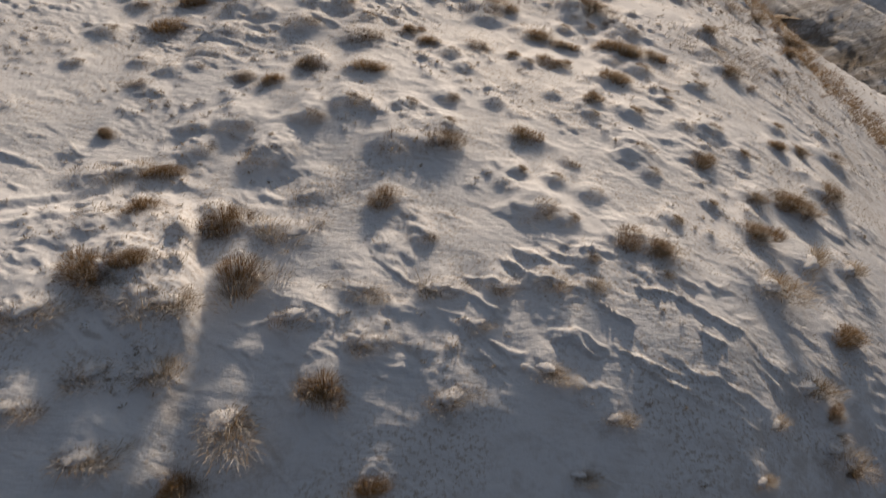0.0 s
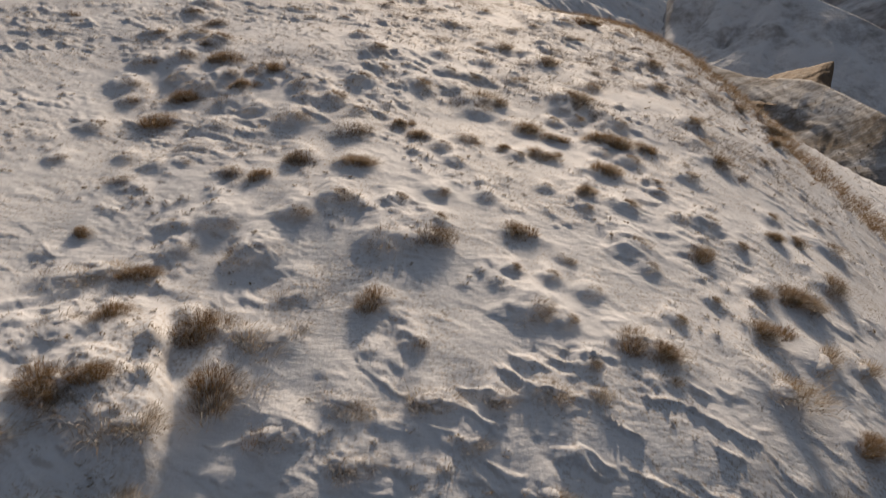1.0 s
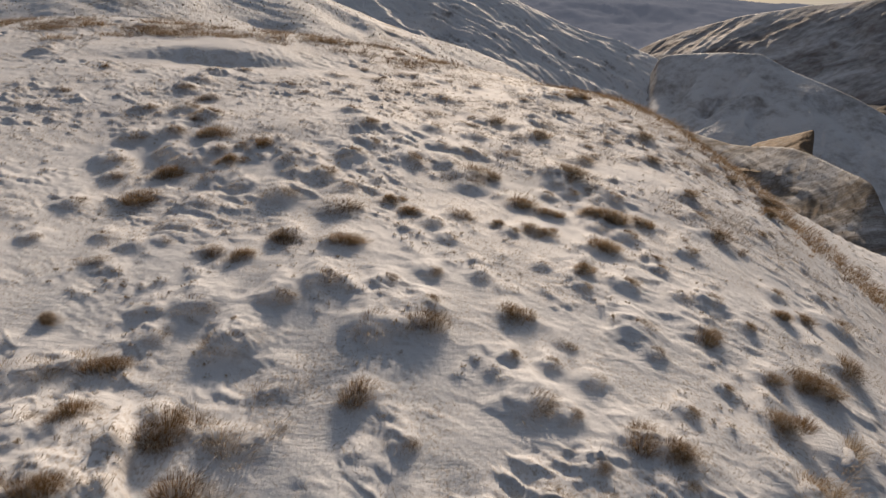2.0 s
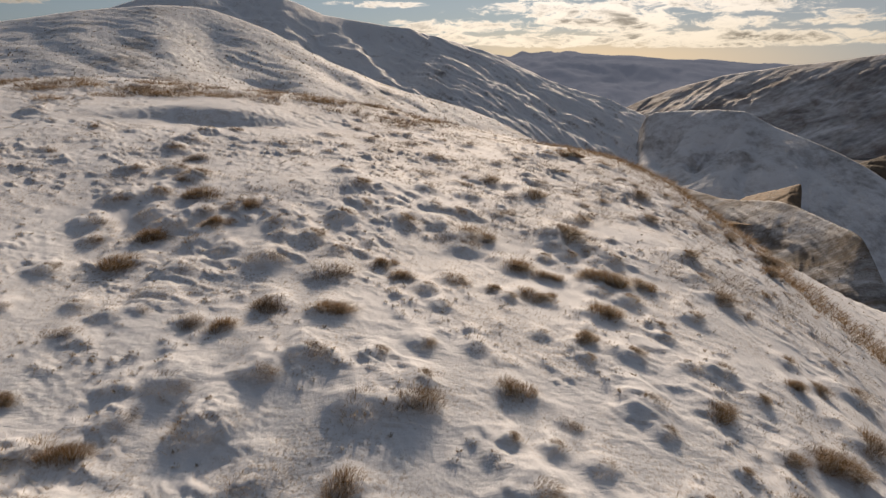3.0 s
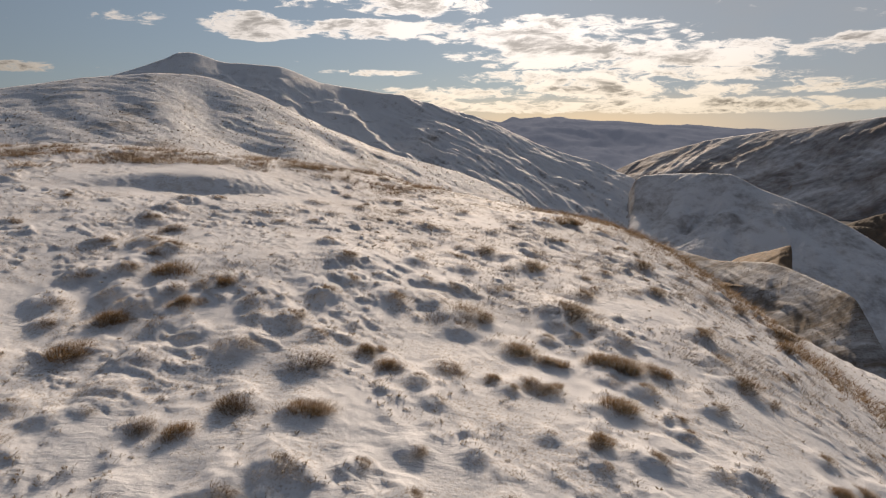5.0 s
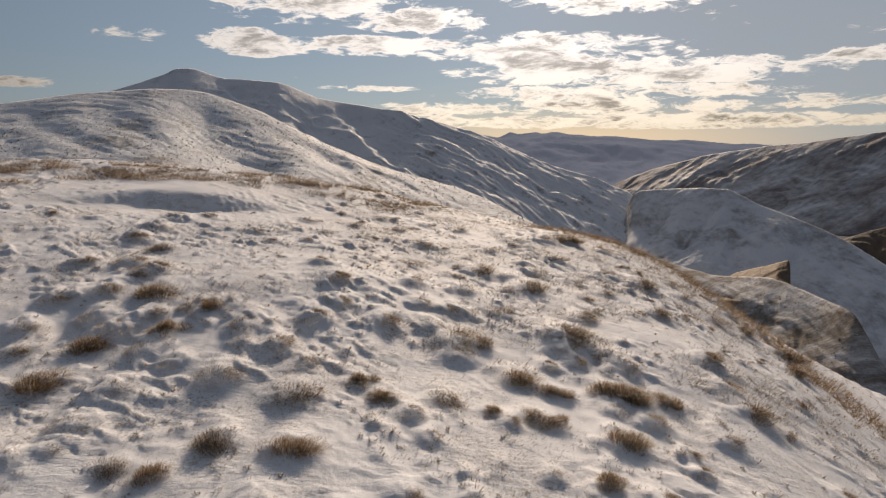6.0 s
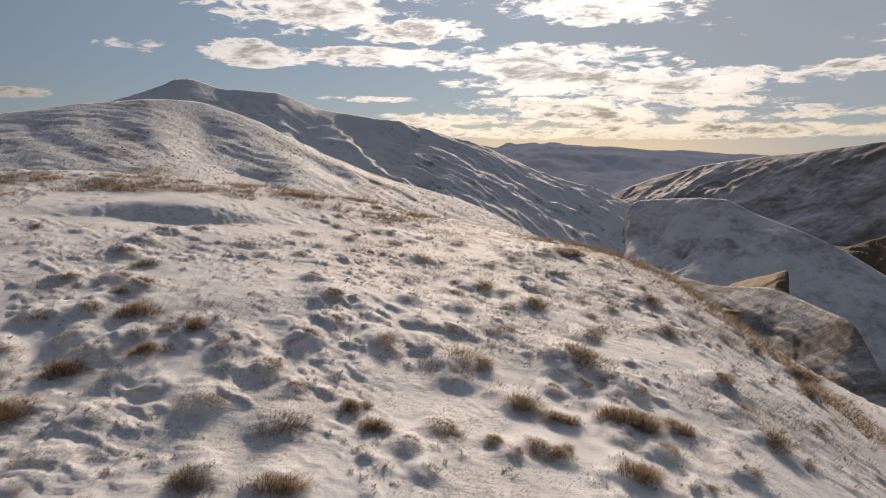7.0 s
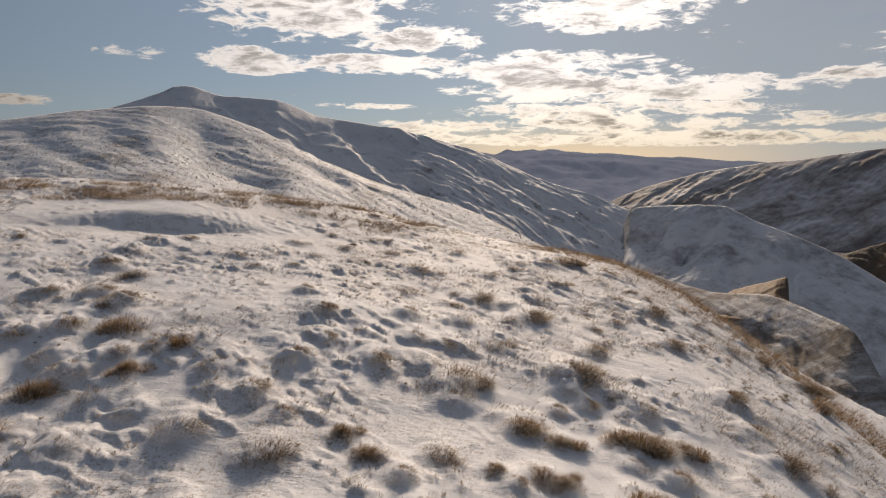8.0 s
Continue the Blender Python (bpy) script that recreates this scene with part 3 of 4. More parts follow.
round_hill = mountain("round_hill", "rounded snowy hill dotted with small dark tussocks",
         [(-46, 0.4, 380), (-38.6, 1.6, 370), (-32.2, 2.8, 360), (-30.0, 3.2, 352), (-27.4, 3.7, 348), (-24.6, 4.0, 345), (-22.1, 4.3, 340), (-19.5, 4.3, 340), (-17.7, 4.1, 338), (-15.5, 3.4, 332),
          (-13.1, 2.5, 324), (-11.2, 1.5, 315), (-8.3, 0.0, 303), (-6.3, -0.8, 295), (-3.7, -1.9, 286), (-1.1, -2.8, 275), (2.0, -3.6, 264), (4.1, -4.2, 258), (6.8, -5.2, 249), (9.5, -6.5, 240),
          (12.1, -7.8, 231), (14.8, -8.9, 222), (19.9, -11.2, 207), (24.9, -13.5, 194)],
         (110, 80), (-45, -60), M_HILL, 40, 0.9, 5, cols=480, rows=165, shape=0.85, crest=0.1, lean=0.9, rib=0.3,
         steps=[(-9.5, 0.2, -4.5, -3.0, -1.2, 0.7), (-6.5, -1.6, 0.5, -4.2, -1.0, 0.6)],
         hollows=[(-19.5, 1.8, -12.0, -2.8, 4.2, 2.1), (-27.0, 2.6, -21.0, -0.2, 1.1, 0.9), (-31.0, 1.8, -26.0, -0.6, 1.0, 0.9), (-13.5, 1.6, -5.0, -2.6, 1.4, 0.5)],
         streaks=[(9.0, 50.0, 1.4, 0.45, -60, 40)])
shoulder = mountain("grassy_shoulder", "lower hill shoulder with brown grass and thin snow",
         [(12.0, -8.0, 470), (14.8, -8.5, 465), (17.8, -9.0, 460), (20.9, -9.8, 453), (24.8, -10.9, 445), (27.6, -11.4, 432), (28.9, -11.4, 428), (30.7, -11.3, 422), (31.9, -11.2, 418), (33.6, -11.6, 408), (35.7, -12.4, 392),
          (37.3, -12.9, 378), (38.2, -13.4, 370), (39.0, -14.6, 362), (40.2, -16.6, 350), (42.0, -18.8, 336), (46, -22.0, 315)],
         (225, 190), (-160, -185), M_SHOULDER, 34, 1.6, 15, cols=320, rows=140, shape=0.85, crest=0.2, lean=0.5, rib=0.7,
         hollows=[(24.0, -12.4, 33.0, -15.5, 2.4, 0.9), (17.0, -9.8, 25.0, -12.6, 2.0, 0.7)], streaks=[(7.0, 60.0, 1.1, 0.9, 5, 50)])
mountain("grassy_hill", "small low hill of bare brown grass below the spur",
         [(27.6, -12.8, 480), (28.5, -11.7, 478), (29.3, -11.05, 476), (30.6, -10.55, 474), (31.9, -10.15, 472), (33.15, -9.65, 471), (33.3, -9.8, 470), (33.42, -10.6, 470), (33.5, -11.6, 470), (33.55, -12.2, 470)],
         (395, 395), (-90, -87), M_KNOB, 16, 0.8, 19, cols=160, rows=70, crest=0.3, shape=1.0, streaks=[(7.0, 30.0, -0.6, 0.9, 20, 40)])
mountain("peak_mountain", "high snow-covered mountain with a small rocky summit",
         [(-36, 1.6, 1250), (-32.2, 2.3, 1240), (-29.3, 2.9, 1230), (-26.6, 3.4, 1220), (-22.5, 4.8, 1200), (-20.7, 5.5, 1190), (-19.9, 5.95, 1186), (-19.0, 6.05, 1182), (-18.4, 6.0, 1180), (-17.9, 5.85, 1176),
          (-17.3, 5.65, 1172), (-16.6, 5.4, 1162), (-15.8, 5.28, 1153), (-14.9, 5.3, 1140), (-11.6, 5.1, 1112), (-10.6, 4.8, 1106), (-8.2, 3.8, 1094), (-6.2, 3.5, 1080), (-4.2, 3.2, 1064),
          (-1.1, 2.7, 1040), (4.1, 1.3, 1004), (6.7, 0.6, 982), (8.8, -0.4, 962), (12.0, -1.9, 930), (14.6, -2.7, 900), (17.1, -3.3, 868), (19.1, -4.1, 838), (20.1, -4.6, 820), (22.1, -6.6, 782), (24.7, -9.8, 730), (27.1, -11.8, 690)],
         (645, 500), (-64, -210), M_PEAK, 62, 2.4, 27, cols=640, rows=205, shape=0.92, crest=0.12, lean=0.8, rib=0.5,
         steps=[(-6.6, 3.0, -1.5, -1.9, 15.0, 1.0), (-1.9, -1.5, 2.6, -4.0, 8.0, 0.7), (-16.9, 4.9, -15.0, 3.8, 7.0, 0.5), (-15.2, 3.9, -12.0, 3.5, 6.0, 0.4), (-14.5, 4.7, -11.0, 4.1, 3.0, 0.25),
                (-11.5, 3.0, -6.0, 2.4, 2.4, 0.25), (-3.0, 2.2, 2.2, -0.2, 5.0, 0.45), (2.0, 1.0, 9.5, -2.6, 4.5, 0.4), (5.0, -1.2, 14.0, -5.4, 4.5, 0.4), (9.5, -2.2, 19.0, -6.6, 4.0, 0.4), (8.0, -4.0, 20.0, -8.4, 4.0, 0.4)],
         hollows=[(-10.5, 3.2, -3.6, -2.2, 14.0, 1.3), (-15.0, 3.0, -9.0, 1.6, 9.0, 0.9)],
         streaks=[(15.0, 150.0, 1.5, 3.0, -3.0, 40), (46.0, 300.0, 1.4, 5.5, -2.0, 40)])
mountain("gullied_spur", "flat-topped snowy spur cut by eroded gullies",
         [(16.5, -12.0, 800), (17.4, -10.2, 795), (19.0, -7.4, 790), (19.5, -6.8, 786), (20.0, -5.7, 782), (20.45, -4.6, 780), (21.1, -4.3, 778), (23.5, -4.1, 771), (26.2, -3.95, 764), (28.2, -4.0, 759), (29.3, -4.5, 755), (30.7, -5.2, 750), (33.2, -6.1, 740),
          (35.3, -6.9, 730), (37.2, -7.8, 718), (39.9, -9.4, 700), (47, -12.5, 670)],
         (462, 468), (-192, -208), M_SPUR, 62, 3.0, 39, cols=400, rows=210, shape=0.97, crest=0.06, lean=-0.6, rib=0.6,
         steps=[(22.2, -7.8, 24.0, -6.0, 3.2, 0.3), (24.4, -9.0, 28.8, -6.6, 5.0, 0.35), (24.2, -10.4, 27.8, -8.4, 4.5, 0.3), (25.0, -7.1, 27.8, -5.4, 4.2, 0.3)],
         hollows=[(23.2, -6.0, 22.0, -9.0, 6.0, 0.6), (26.8, -5.8, 24.6, -8.8, 7.0, 0.6), (29.8, -5.6, 29.0, -10.6, 6.0, 0.7), (33.5, -7.2, 37.0, -10.5, 4.0, 0.6)],
         streaks=[(22.0, 130.0, -0.8, 1.4, 22, 31), (44.0, 220.0, 1.2, 1.2, 31, 55)])
mountain("bare_hill", "dark bare hillside low in the valley",
         [(28, -12.5, 1020), (33.4, -9.6, 1000), (35.5, -8.5, 992), (37.2, -7.4, 986), (38.3, -6.9, 983), (39.6, -6.3, 980), (47, -4.4, 960)],
         (850, 820), (-240, -190), M_DARK, 90, 12.0, 45, cols=240, rows=110, crest=0.1, streaks=[(30.0, 150.0, 1.0, 4.0, 20, 60)])
mountain("patchy_mountain", "brown mountainside with patchy snow across the valley",
         [(10, -8.4, 2100), (12.2, -7.2, 2080), (14.7, -6.1, 2060), (18.9, -3.8, 2030), (20.1, -3.2, 2020), (22.0, -2.4, 2008), (24.3, -1.7, 1996), (26.5, -1.1, 1980), (28.7, -0.75, 1962), (30.7, -0.4, 1945), (32.8, -0.2, 1930), (34.7, 0.1, 1912), (36.5, 0.4, 1900), (39.0, 0.75, 1880), (48, 1.3, 1820)],
         (1560, 1430), (-330, -300), M_RIGHT, 100, 10.0, 57, cols=420, rows=150, shape=0.8, crest=0.1, lean=0.2,
         streaks=[(120.0, 500.0, -1.0, 6.0, 5, 60), (36.0, 200.0, -1.3, 1.8, 5, 60)])
mountain("far_mountain_range", "distant mountain range beyond the valley, its blue-grey haze painted on",
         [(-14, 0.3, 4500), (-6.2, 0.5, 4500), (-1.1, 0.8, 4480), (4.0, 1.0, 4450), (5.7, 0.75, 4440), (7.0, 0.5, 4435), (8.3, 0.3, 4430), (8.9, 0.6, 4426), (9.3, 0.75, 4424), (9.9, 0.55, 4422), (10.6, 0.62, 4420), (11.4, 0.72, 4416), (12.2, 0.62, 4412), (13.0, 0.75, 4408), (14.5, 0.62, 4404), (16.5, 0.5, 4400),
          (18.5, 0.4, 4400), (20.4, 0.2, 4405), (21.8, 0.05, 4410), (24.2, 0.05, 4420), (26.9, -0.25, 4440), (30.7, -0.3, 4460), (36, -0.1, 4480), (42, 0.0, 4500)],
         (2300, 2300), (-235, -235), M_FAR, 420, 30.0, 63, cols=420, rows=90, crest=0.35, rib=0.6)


def cover(hill_ob, count, low, high, size, seed, mat, label):
    """Small far tussocks that dot a hillside, each a low spiky clump."""
    rng = np.random.default_rng(seed)
    me = hill_ob.data
    co = np.empty(len(me.vertices) * 3, np.float32)
    me.vertices.foreach_get("co", co)
    co = co.reshape(-1, 3)
    n = fbm(co[:, 0] / 40.0, co[:, 1] / 40.0, 3, seed)
    ok = np.nonzero((co[:, 2] > low) & (co[:, 2] < high) & (n > rng.uniform(-0.5, 0.7, len(co))))[0]
    spots = co[rng.choice(ok, count)] + np.column_stack([rng.normal(0, 0.4, (count, 2)), np.zeros(count)])
    w = size * rng.uniform(0.5, 1.2, count)
    verts, faces = [], []
    for c, k in zip(spots, w):
        base = len(verts)
        turn = rng.uniform(0, 6.28)
        for j in range(6):
            a = turn + j * math.pi / 3
            verts.append((c[0] + k * 0.5 * math.cos(a), c[1] + k * 0.5 * math.sin(a), c[2] - 0.3))
            verts.append((c[0] + k * 0.34 * math.cos(a + 0.4), c[1] + k * 0.34 * math.sin(a + 0.4), c[2] + k * rng.uniform(0.25, 0.5)))
        verts.append((c[0], c[1], c[2] + 0.45 * k))
        for j in range(6):
            p, q = base + 2 * j, base + 2 * ((j + 1) % 6)
            faces += [(p, q, q + 1), (p, q + 1, p + 1), (p + 1, q + 1, base + 12)]
    dots = bpy.data.meshes.new("tussock_cover")
    dots.from_pydata([tuple(map(float, v)) for v in verts], [], faces)
    dots.update()
    dots.materials.append(mat)
    ob = new("tussock_cover", dots)
    ob.parent = hill_ob
    return tagged(ob, label, kind="stuff")


cover(round_hill, 5200, -40, 16, 0.5, 301, M_TUFT, "scattered dark tussocks far off")
cover(shoulder, 3000, -130, -10, 0.5, 302, M_BROWN, "thick brown tussocks far off")


# ---- tussock grass ----
def part(name, me, mat, parent, label=""):
    me.materials.append(mat)
    ob = new(name, me)
    ob.parent = parent
    return tagged(ob, label)


def blades_mesh(name, rng, count, spread, height, reach, width, hollow=0.0, arc=None, droop=1.15, spans=3, dome=0.1, clumps=1):
    """Arching leaves from one root: each a tapering ribbon of three spans that droops towards its tip."""
    verts, faces = [], []
    hearts = [(rng.gauss(0, 0.23), rng.gauss(0, 0.13), rng.uniform(0.5, 1.25)) for _ in range(clumps)] if clumps > 1 else [(0, 0, 1)]
    for _ in range(count):
        hx, hy, hs = rng.choice(hearts)
        ang = rng.uniform(0, 2 * math.pi) if arc is None else rng.gauss(arc[0], arc[1])
        rad = spread * math.sqrt(rng.uniform(hollow, 1.0)) * rng.uniform(0.8, 1.1)
        rad *= 0.6 if clumps > 1 else 1.0
        bx, by = hx + rad * math.cos(ang), hy + rad * math.sin(ang)
        out = ang + rng.gauss(0, 0.6)
        rim = rad / max(spread, 1e-6)
        sink = dome * (1 - math.exp(-((math.hypot(bx, by) / 0.5) ** 2.4)))
        tall = height * rng.uniform(0.4, 1.3) * (1.15 - 0.4 * rim) * hs
        far = reach * rng.uniform(0.4, 1.2) * (0.25 + rim)
        w = width * rng.uniform(0.7, 1.3)
        face = out + rng.uniform(-1.3, 1.3)
        sx, sy = -math.sin(face) * w, math.cos(face) * w
        base = len(verts)
        for k in range(spans + 1):
            f = k / spans
            px, py = bx + (math.cos(out) * far + 0.05) * f**1.4, by + (math.sin(out) * far - 0.01) * f**1.4
            pz = -0.05 - sink + tall * (2.0 * f - droop * (0.45 + 0.6 * rim) * f * f)
            if k < spans:
                t = 1 - 0.7 * f
                verts += [(px - sx * t, py - sy * t, pz), (px + sx * t, py + sy * t, pz)]
            else:
                verts.append((px, py, pz))
        for k in range(spans - 1):
            q = base + 2 * k
            faces.append((q, q + 1, q + 3, q + 2))
        q = base + 2 * spans - 2
        faces.append((q, q + 1, q + 2))
    me = bpy.data.meshes.new(name)
    me.from_pydata(verts, [], faces)
    me.update()
    return me


def cap_mesh(rng, radius, height, seed):
    """A lump of snow caught in the crown."""
    bm = bmesh.new()
    bmesh.ops.create_icosphere(bm, subdivisions=3, radius=1.0)
    for v in bm.verts:
        n = noise.noise(v.co * 1.7 + Vector((seed * 3.1, 0, 0))) * 0.32 + noise.noise(v.co * 4.5 + Vector((0, seed * 2.3, 0))) * 0.12
        v.co = Vector((v.co.x * radius * (1 + n), v.co.y * radius * 0.85 * (1 + n), v.co.z * height * (1 + n)))
    for f in bm.faces:
        f.smooth = True
    me = bpy.data.meshes.new("snow_cap")
    bm.to_mesh(me)
    bm.free()
    return me


def leaves(name, me, mat, parent, label=""):
    return tagged(part(name, me, mat, parent, label), kind="stuff")


def make_tussock(kind, seed):
    rng = random.Random(seed)
    ob = new("tussock")
    if kind == "golden":
        leaves("leaf_clump", blades_mesh("leaf_clump", rng, 2500, 0.38, 0.23, 0.32, 0.0036, droop=1.7, clumps=6, spans=2, dome=0.12), M_GOLD, ob)
        leaves("frosted_fringe", blades_mesh("frosted_fringe", rng, 800, 0.50, 0.17, 0.32, 0.0037, droop=1.6, clumps=5, spans=2, dome=0.12), M_FROST, ob, "leaves rimed with frost")
        tagged(ob, "golden-brown tussock grass clump standing in wind-packed snow", "tussock grass", "tussocks on the hill")
    elif kind == "spreading":
        leaves("leaf_clump", blades_mesh("leaf_clump", rng, 1700, 0.48, 0.16, 0.30, 0.0038, droop=1.7, clumps=9, spans=2, dome=0.15), M_BROWN, ob)
        leaves("leaf_crown", blades_mesh("leaf_crown", rng, 420, 0.46, 0.19, 0.24, 0.0034, droop=1.4, clumps=6, spans=2, dome=0.15), M_GOLD, ob, "sunlit golden upper leaves")
        leaves("frosted_fringe", blades_mesh("frosted_fringe", rng, 320, 0.54, 0.08, 0.24, 0.0037, droop=1.3, spans=2, dome=0.15), M_FROST, ob, "leaves rimed with frost")
        tagged(ob, "low spreading brown tussock over a snow hummock", "tussock grass", "tussocks on the hill")
    elif kind == "buried":
        back = math.pi / 2 + rng.uniform(-0.5, 0.5)
        leaves("leaf_clump", blades_mesh("leaf_clump", rng, 640, 0.46, 0.12, 0.20, 0.0037, 0.0, (back, 1.0), 1.3, 2, 0.16), M_BROWN, ob)
        leaves("leaf_crown", blades_mesh("leaf_crown", rng, 260, 0.40, 0.15, 0.20, 0.0034, 0.0, (back - 0.4, 0.8), 1.3, 2, 0.16), M_GOLD, ob, "sunlit golden upper leaves")
        leaves("frosted_fringe", blades_mesh("frosted_fringe", rng, 640, 0.58, 0.08, 0.20, 0.0037, 0.0, None, 1.2, 2, 0.16, 7), M_FROST, ob, "leaves rimed with frost")
        tagged(ob, "brown tussock clump half buried under a snow mound", "tussock grass", "tussocks on the hill")
    elif kind == "small":
        leaves("leaf_clump", blades_mesh("leaf_clump", rng, 640, 0.44, 0.15, 0.28, 0.0048, droop=1.7, spans=2, dome=0.11, clumps=6), M_BROWN, ob)
        leaves("leaf_crown", blades_mesh("leaf_crown", rng, 160, 0.40, 0.17, 0.22, 0.005, droop=1.4, spans=2, dome=0.11, clumps=4), M_GOLD, ob, "sunlit golden upper leaves")
        leaves("frosted_fringe", blades_mesh("frosted_fringe", rng, 160, 0.52, 0.07, 0.22, 0.0055, droop=1.4, spans=2, dome=0.11), M_FROST, ob, "leaves rimed with frost")
        tagged(ob, "small brown tussock poking through thin snow", "tussock grass", "tussocks on the hill")
    else:
        leaves("leaf_clump", blades_mesh("leaf_clump", rng, 420, 0.40, 0.15, 0.26, 0.0037, droop=1.5, dome=0.12, clumps=4), M_GOLD, ob)
        leaves("frosted_fringe", blades_mesh("frosted_fringe", rng, 900, 0.46, 0.15, 0.30, 0.005, droop=1.5, dome=0.12, clumps=5), M_FROST, ob, "leaves rimed with frost")
        part("snow_cap", cap_mesh(rng, 0.24, 0.08, seed), M_SNOW, ob, "lump of wind-packed snow in the crown")
        tagged(ob, "pale tussock clump crusted with frost and snow", "tussock grass", "tussocks on the hill")
    return ob


def plant(kind, places, lift, variants, seed, grow=1.0):
    rng = random.Random(seed)
    protos = []
    spots = np.array(places)
    heights = ground_height(spots[:, 0], spots[:, 1])
    for i, (x, y, w) in enumerate(places):
        turn = rng.uniform(-40, 40)
        if i < variants:
            ob = make_tussock(kind, seed + i)
            protos.append(ob)
        else:
            ob = copy_thing(protos[rng.randrange(variants)], Matrix.Identity(4))
        w *= grow
        long = rng.uniform(0.92, 1.18)
        ob.matrix_basis = pose(x, y, float(heights[i]) - lift * w, 0, 0, turn * 0.5) @ Matrix.Diagonal((w * long, w / long, w * min(1.0, 0.95 / w) ** 0.5 * rng.uniform(0.8, 1.15), 1)) @ pose(0, 0, 0, 0, 0, turn)


plant("golden", GOLDEN, 0.05, 8, 100, 1.06)
plant("spreading", SPREADING, 0.05, 6, 500, 1.1)
plant("buried", BURIED, 0.04, 9, 200)
plant("frosted", FROSTED, 0.05, 5, 300, 1.25)
plant("small", SMALL, 0.05, 6, 400)


def make_tufts():
    """Stray tufts of frosted grass on the small lumps of snow."""
    rng = np.random.default_rng(77)
    spots = np.array(LUMPS)
    heights = ground_height(spots[:, 0], spots[:, 1])
    n = 20
    c = np.repeat(np.column_stack([spots[:, 0], spots[:, 1], heights]), n, 0)
    w = np.repeat(spots[:, 2], n)
    ang = rng.uniform(0, 2 * np.pi, len(c))
    rad = w * 0.45 * np.sqrt(rng.uniform(0, 1, len(c)))
    foot = c + np.column_stack([rad * np.cos(ang), rad * np.sin(ang), -0.25 * rad - 0.01])
    out = ang + rng.normal(0, 0.8, len(c))
    long = np.clip(w, 0.2, 0.45) * rng.uniform(0.14, 0.38, len(c))
    tip = foot + np.column_stack([long * np.cos(out), long * np.sin(out), long * rng.uniform(0.3, 1.1, len(c))])
    face = rng.uniform(0, np.pi, len(c))
    side = np.column_stack([np.cos(face), np.sin(face), 0 * face]) * (0.004 + 0.004 * rng.uniform(0, 1, len(c)))[:, None]
    mid = (foot + tip) / 2 + np.array([0, 0, 0.02])
    co = np.stack([foot - side, foot + side, mid - side * 0.8, mid + side * 0.8, tip], 1).reshape(-1, 3)
    base = np.arange(len(c)) * 5
    faces = np.concatenate([np.stack([base, base + 1, base + 3], 1), np.stack([base, base + 3, base + 2], 1), np.stack([base + 2, base + 3, base + 4], 1)])
    me = bpy.data.meshes.new("grass_tufts")
    me.from_pydata(co.tolist(), [], faces.tolist())
    me.update()
    me.materials.append(M_TUFT)
    return tagged(new("grass_tufts", me), "stray frosted grass tufts poking through the snow", "grass", kind="stuff")


make_tufts()


def grass_belt(name, label, spots, mat, seed, n=36, length=1.0, thick=0.013):
    """Thick dead grass, too far off to tell the clumps apart."""
    rng = np.random.default_rng(seed)
    z = ground_height(spots[:, 0], spots[:, 1])
    c = np.repeat(np.column_stack([spots, z]), n, 0)
    w = np.repeat(rng.uniform(0.45, 1.15, len(spots)), n)
    ang = rng.uniform(0, 2 * np.pi, len(c))
    rad = 0.42 * w * np.sqrt(rng.uniform(0, 1, len(c)))
    foot = c + np.column_stack([rad * np.cos(ang), rad * np.sin(ang), np.full(len(c), -0.06 * min(1.0, length + 0.2))])
    out = ang + rng.normal(0, 0.7, len(c))
    long = length * w * rng.uniform(0.2, 0.45, len(c))
    tip = foot + np.column_stack([long * np.cos(out), long * np.sin(out), long * rng.uniform(0.5, 1.2, len(c))])
    face = rng.uniform(0, np.pi, len(c))
    side = np.column_stack([np.cos(face), np.sin(face), 0 * face]) * thick
    co = np.stack([foot - side, foot + side, tip], 1).reshape(-1, 3)
    base = np.arange(len(c)) * 3
    me = bpy.data.meshes.new(name)
    me.from_pydata(co.tolist(), [], np.stack([base, base + 1, base + 2], 1).tolist())
    me.update()
    me.materials.append(mat)
    return tagged(new(name, me), label, "grass", kind="stuff")


belt_rng = np.random.default_rng(91)
crest_hearts = np.column_stack([-36 + 38 * belt_rng.uniform(0, 1, 95) ** 1.2, belt_rng.normal(-2.0, 2.5, 95)])
crest_spots = np.repeat(crest_hearts, 11, 0) + np.column_stack([belt_rng.normal(0, 0.6, 95 * 11), belt_rng.normal(0, 0.4, 95 * 11)])
crest_spots[:, 1] += 46.8 + 0.05 * crest_spots[:, 0]
golden = np.repeat(belt_rng.uniform(0, 1, 95), 11) > 0.55
grass_belt("crest_grass", "thick brown dead grass along the crest of the hill", crest_spots[~golden], M_BROWN, 92, 40, 1.0, 0.011)
grass_belt("crest_grass", "sunlit golden grass along the crest of the hill", crest_spots[golden], M_GOLD, 94, 40, 1.0, 0.011)
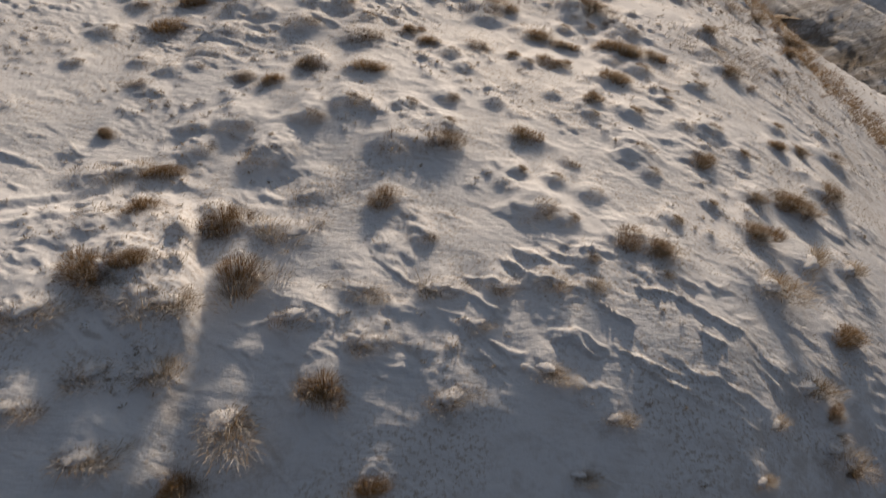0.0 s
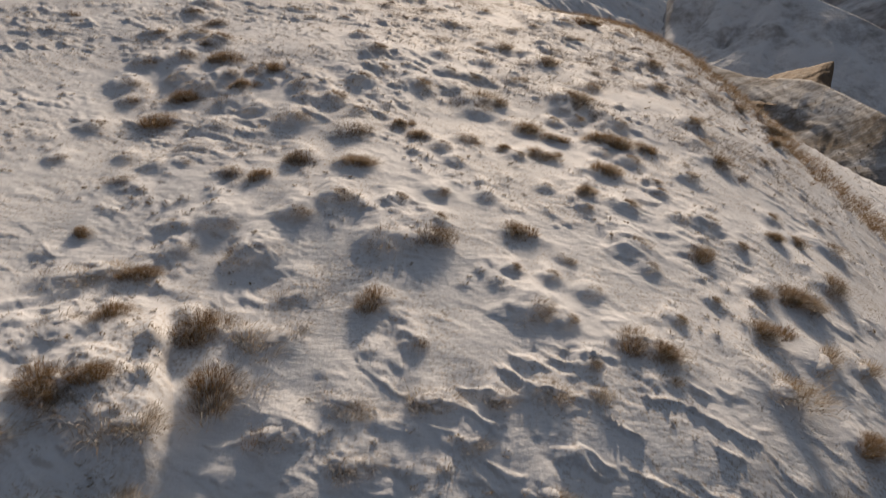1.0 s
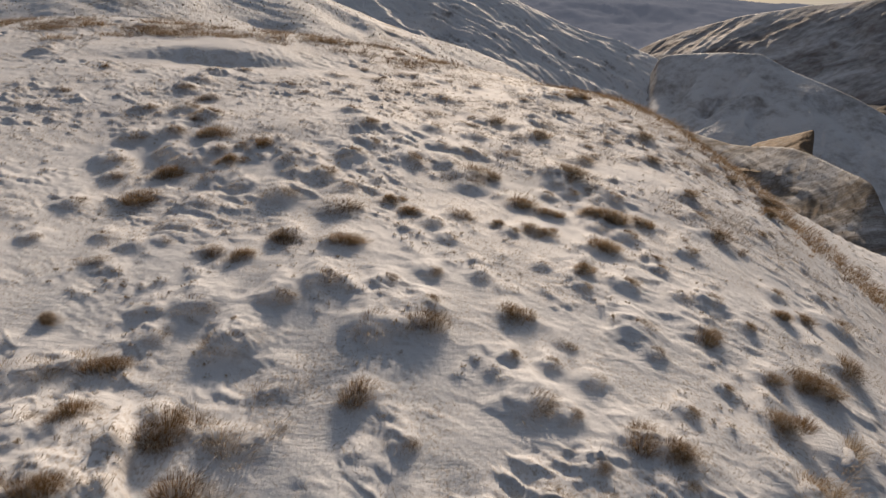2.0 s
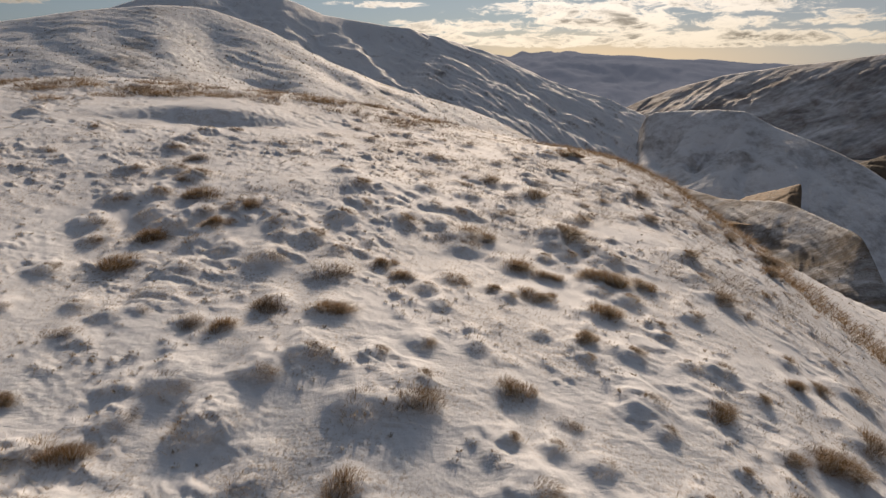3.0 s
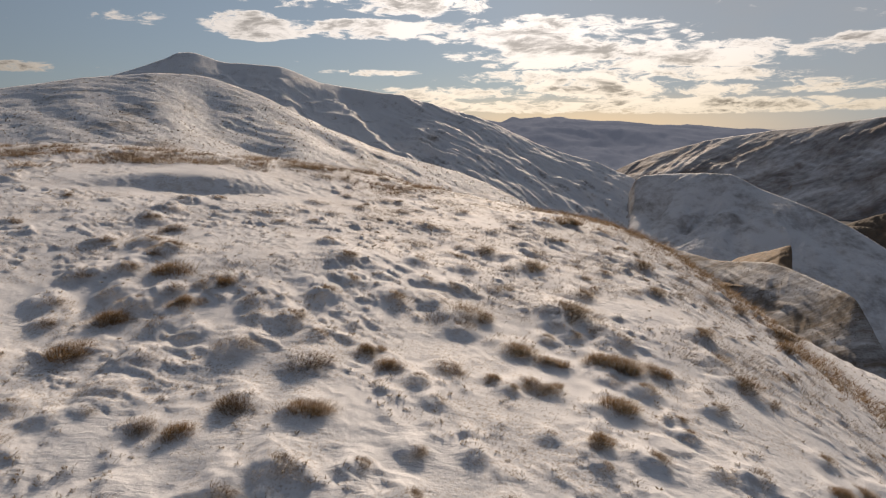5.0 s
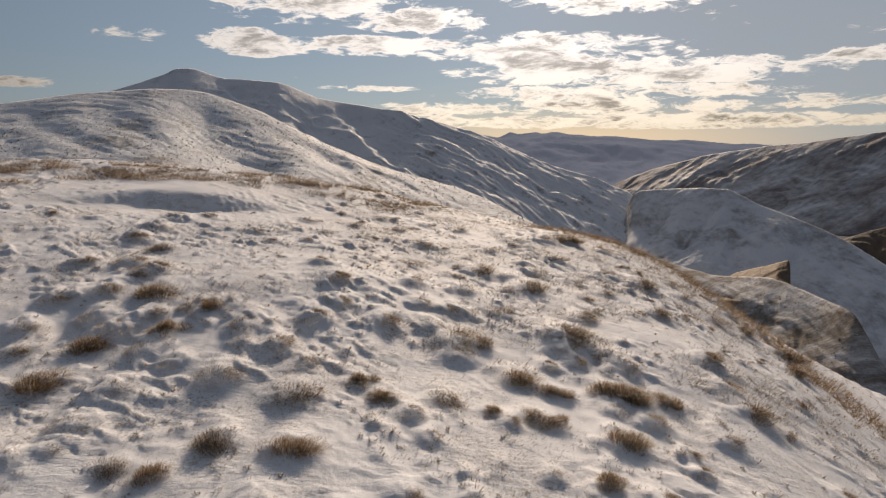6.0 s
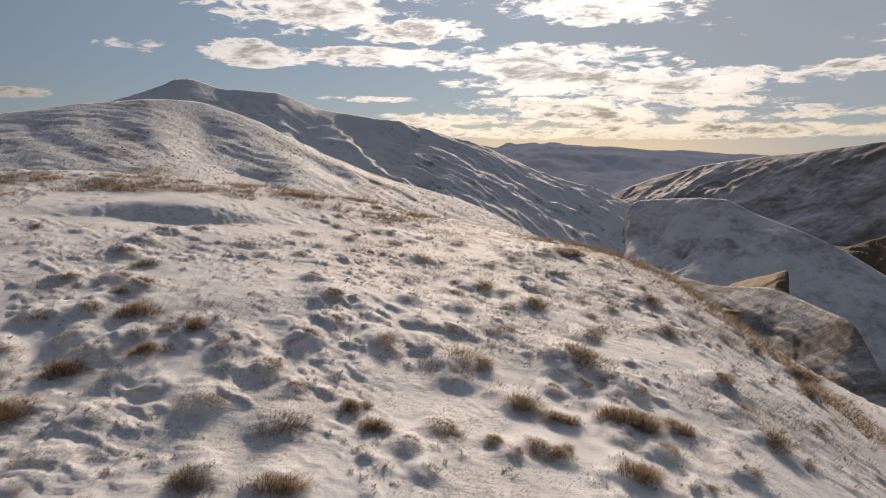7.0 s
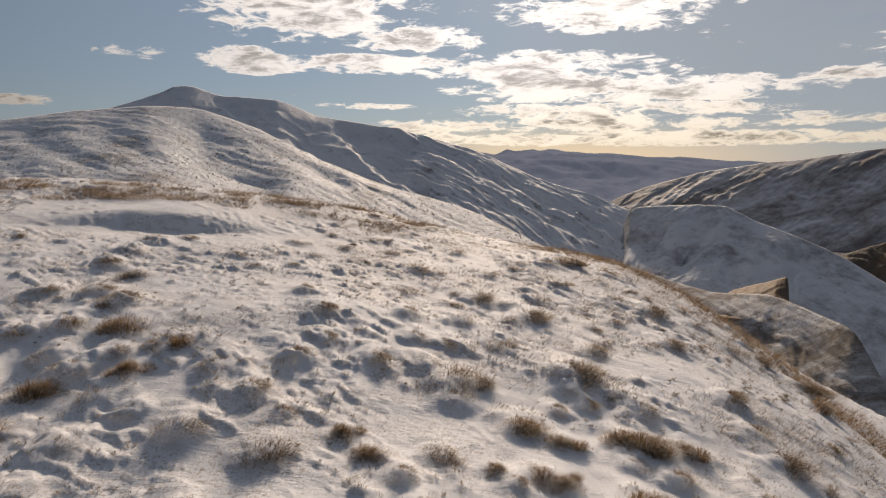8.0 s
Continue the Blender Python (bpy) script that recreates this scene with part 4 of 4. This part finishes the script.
rim_spots = np.column_stack([np.zeros(900), belt_rng.uniform(24, 58, 900)])
rim_spots[:, 0] = np.interp(rim_spots[:, 1], (24, 38, 47, 58), (22, 19.5, 14, 8)) + belt_rng.normal(-0.4, 2.3, 900)
grass_belt("rim_grass", "sunlit golden grass along the rim of the hill", rim_spots, M_GOLD, 93)
# low tussocks crowded over the middle of the hill, drawn out along the wind
low_hearts = np.column_stack([belt_rng.uniform(-14, 22, 2600), belt_rng.uniform(21, 46, 2600)])
patches = fbm(low_hearts[:, 0] / 5.0, low_hearts[:, 1] / 3.0, 3, 95) + 0.03 * low_hearts[:, 0] + 0.01 * (low_hearts[:, 1] - 26)
inside = (low_hearts[:, 0] < 0.25 * low_hearts[:, 1] + 9) & ~((low_hearts[:, 1] > 33) & (low_hearts[:, 0] < -4)) & (patches > -0.05 + 0.5 * belt_rng.uniform(0, 1, 2600))
low_hearts = low_hearts[inside][:620]
shift = belt_rng.normal(0, 0.42, (len(low_hearts) * 5, 1)) * WIND[None] + belt_rng.normal(0, 0.10, (len(low_hearts) * 5, 2))
grass_belt("low_grass", "patches of low brown grass showing through thin snow", np.repeat(low_hearts, 5, 0) + shift, M_BROWN, 96, 20, 0.45, 0.006)
# short stubble that pricks through the snow in rough patches
stubble_spots = np.column_stack([belt_rng.uniform(-18, 20, 30000), belt_rng.uniform(8.5, 46, 30000)])
patches = fbm(stubble_spots[:, 0] / 4.0, stubble_spots[:, 1] / 2.6, 3, 97) - 0.01 * np.maximum(stubble_spots[:, 0], 0)
inside = (patches > -0.05 + 0.55 * belt_rng.uniform(0, 1, 30000)) & ~((stubble_spots[:, 1] > 34) & (stubble_spots[:, 0] < -4))
stubble_spots = stubble_spots[inside][:7600]
near = stubble_spots[:, 1] < 22
grass_belt("stubble", "short frosted grass stubble pricking through wind-packed snow", stubble_spots[near], M_TUFT, 98, 14, 0.22, 0.005)
grass_belt("stubble", "short brown grass stubble pricking through wind-packed snow", stubble_spots[~near], M_BROWN, 99, 11, 0.26, 0.007)
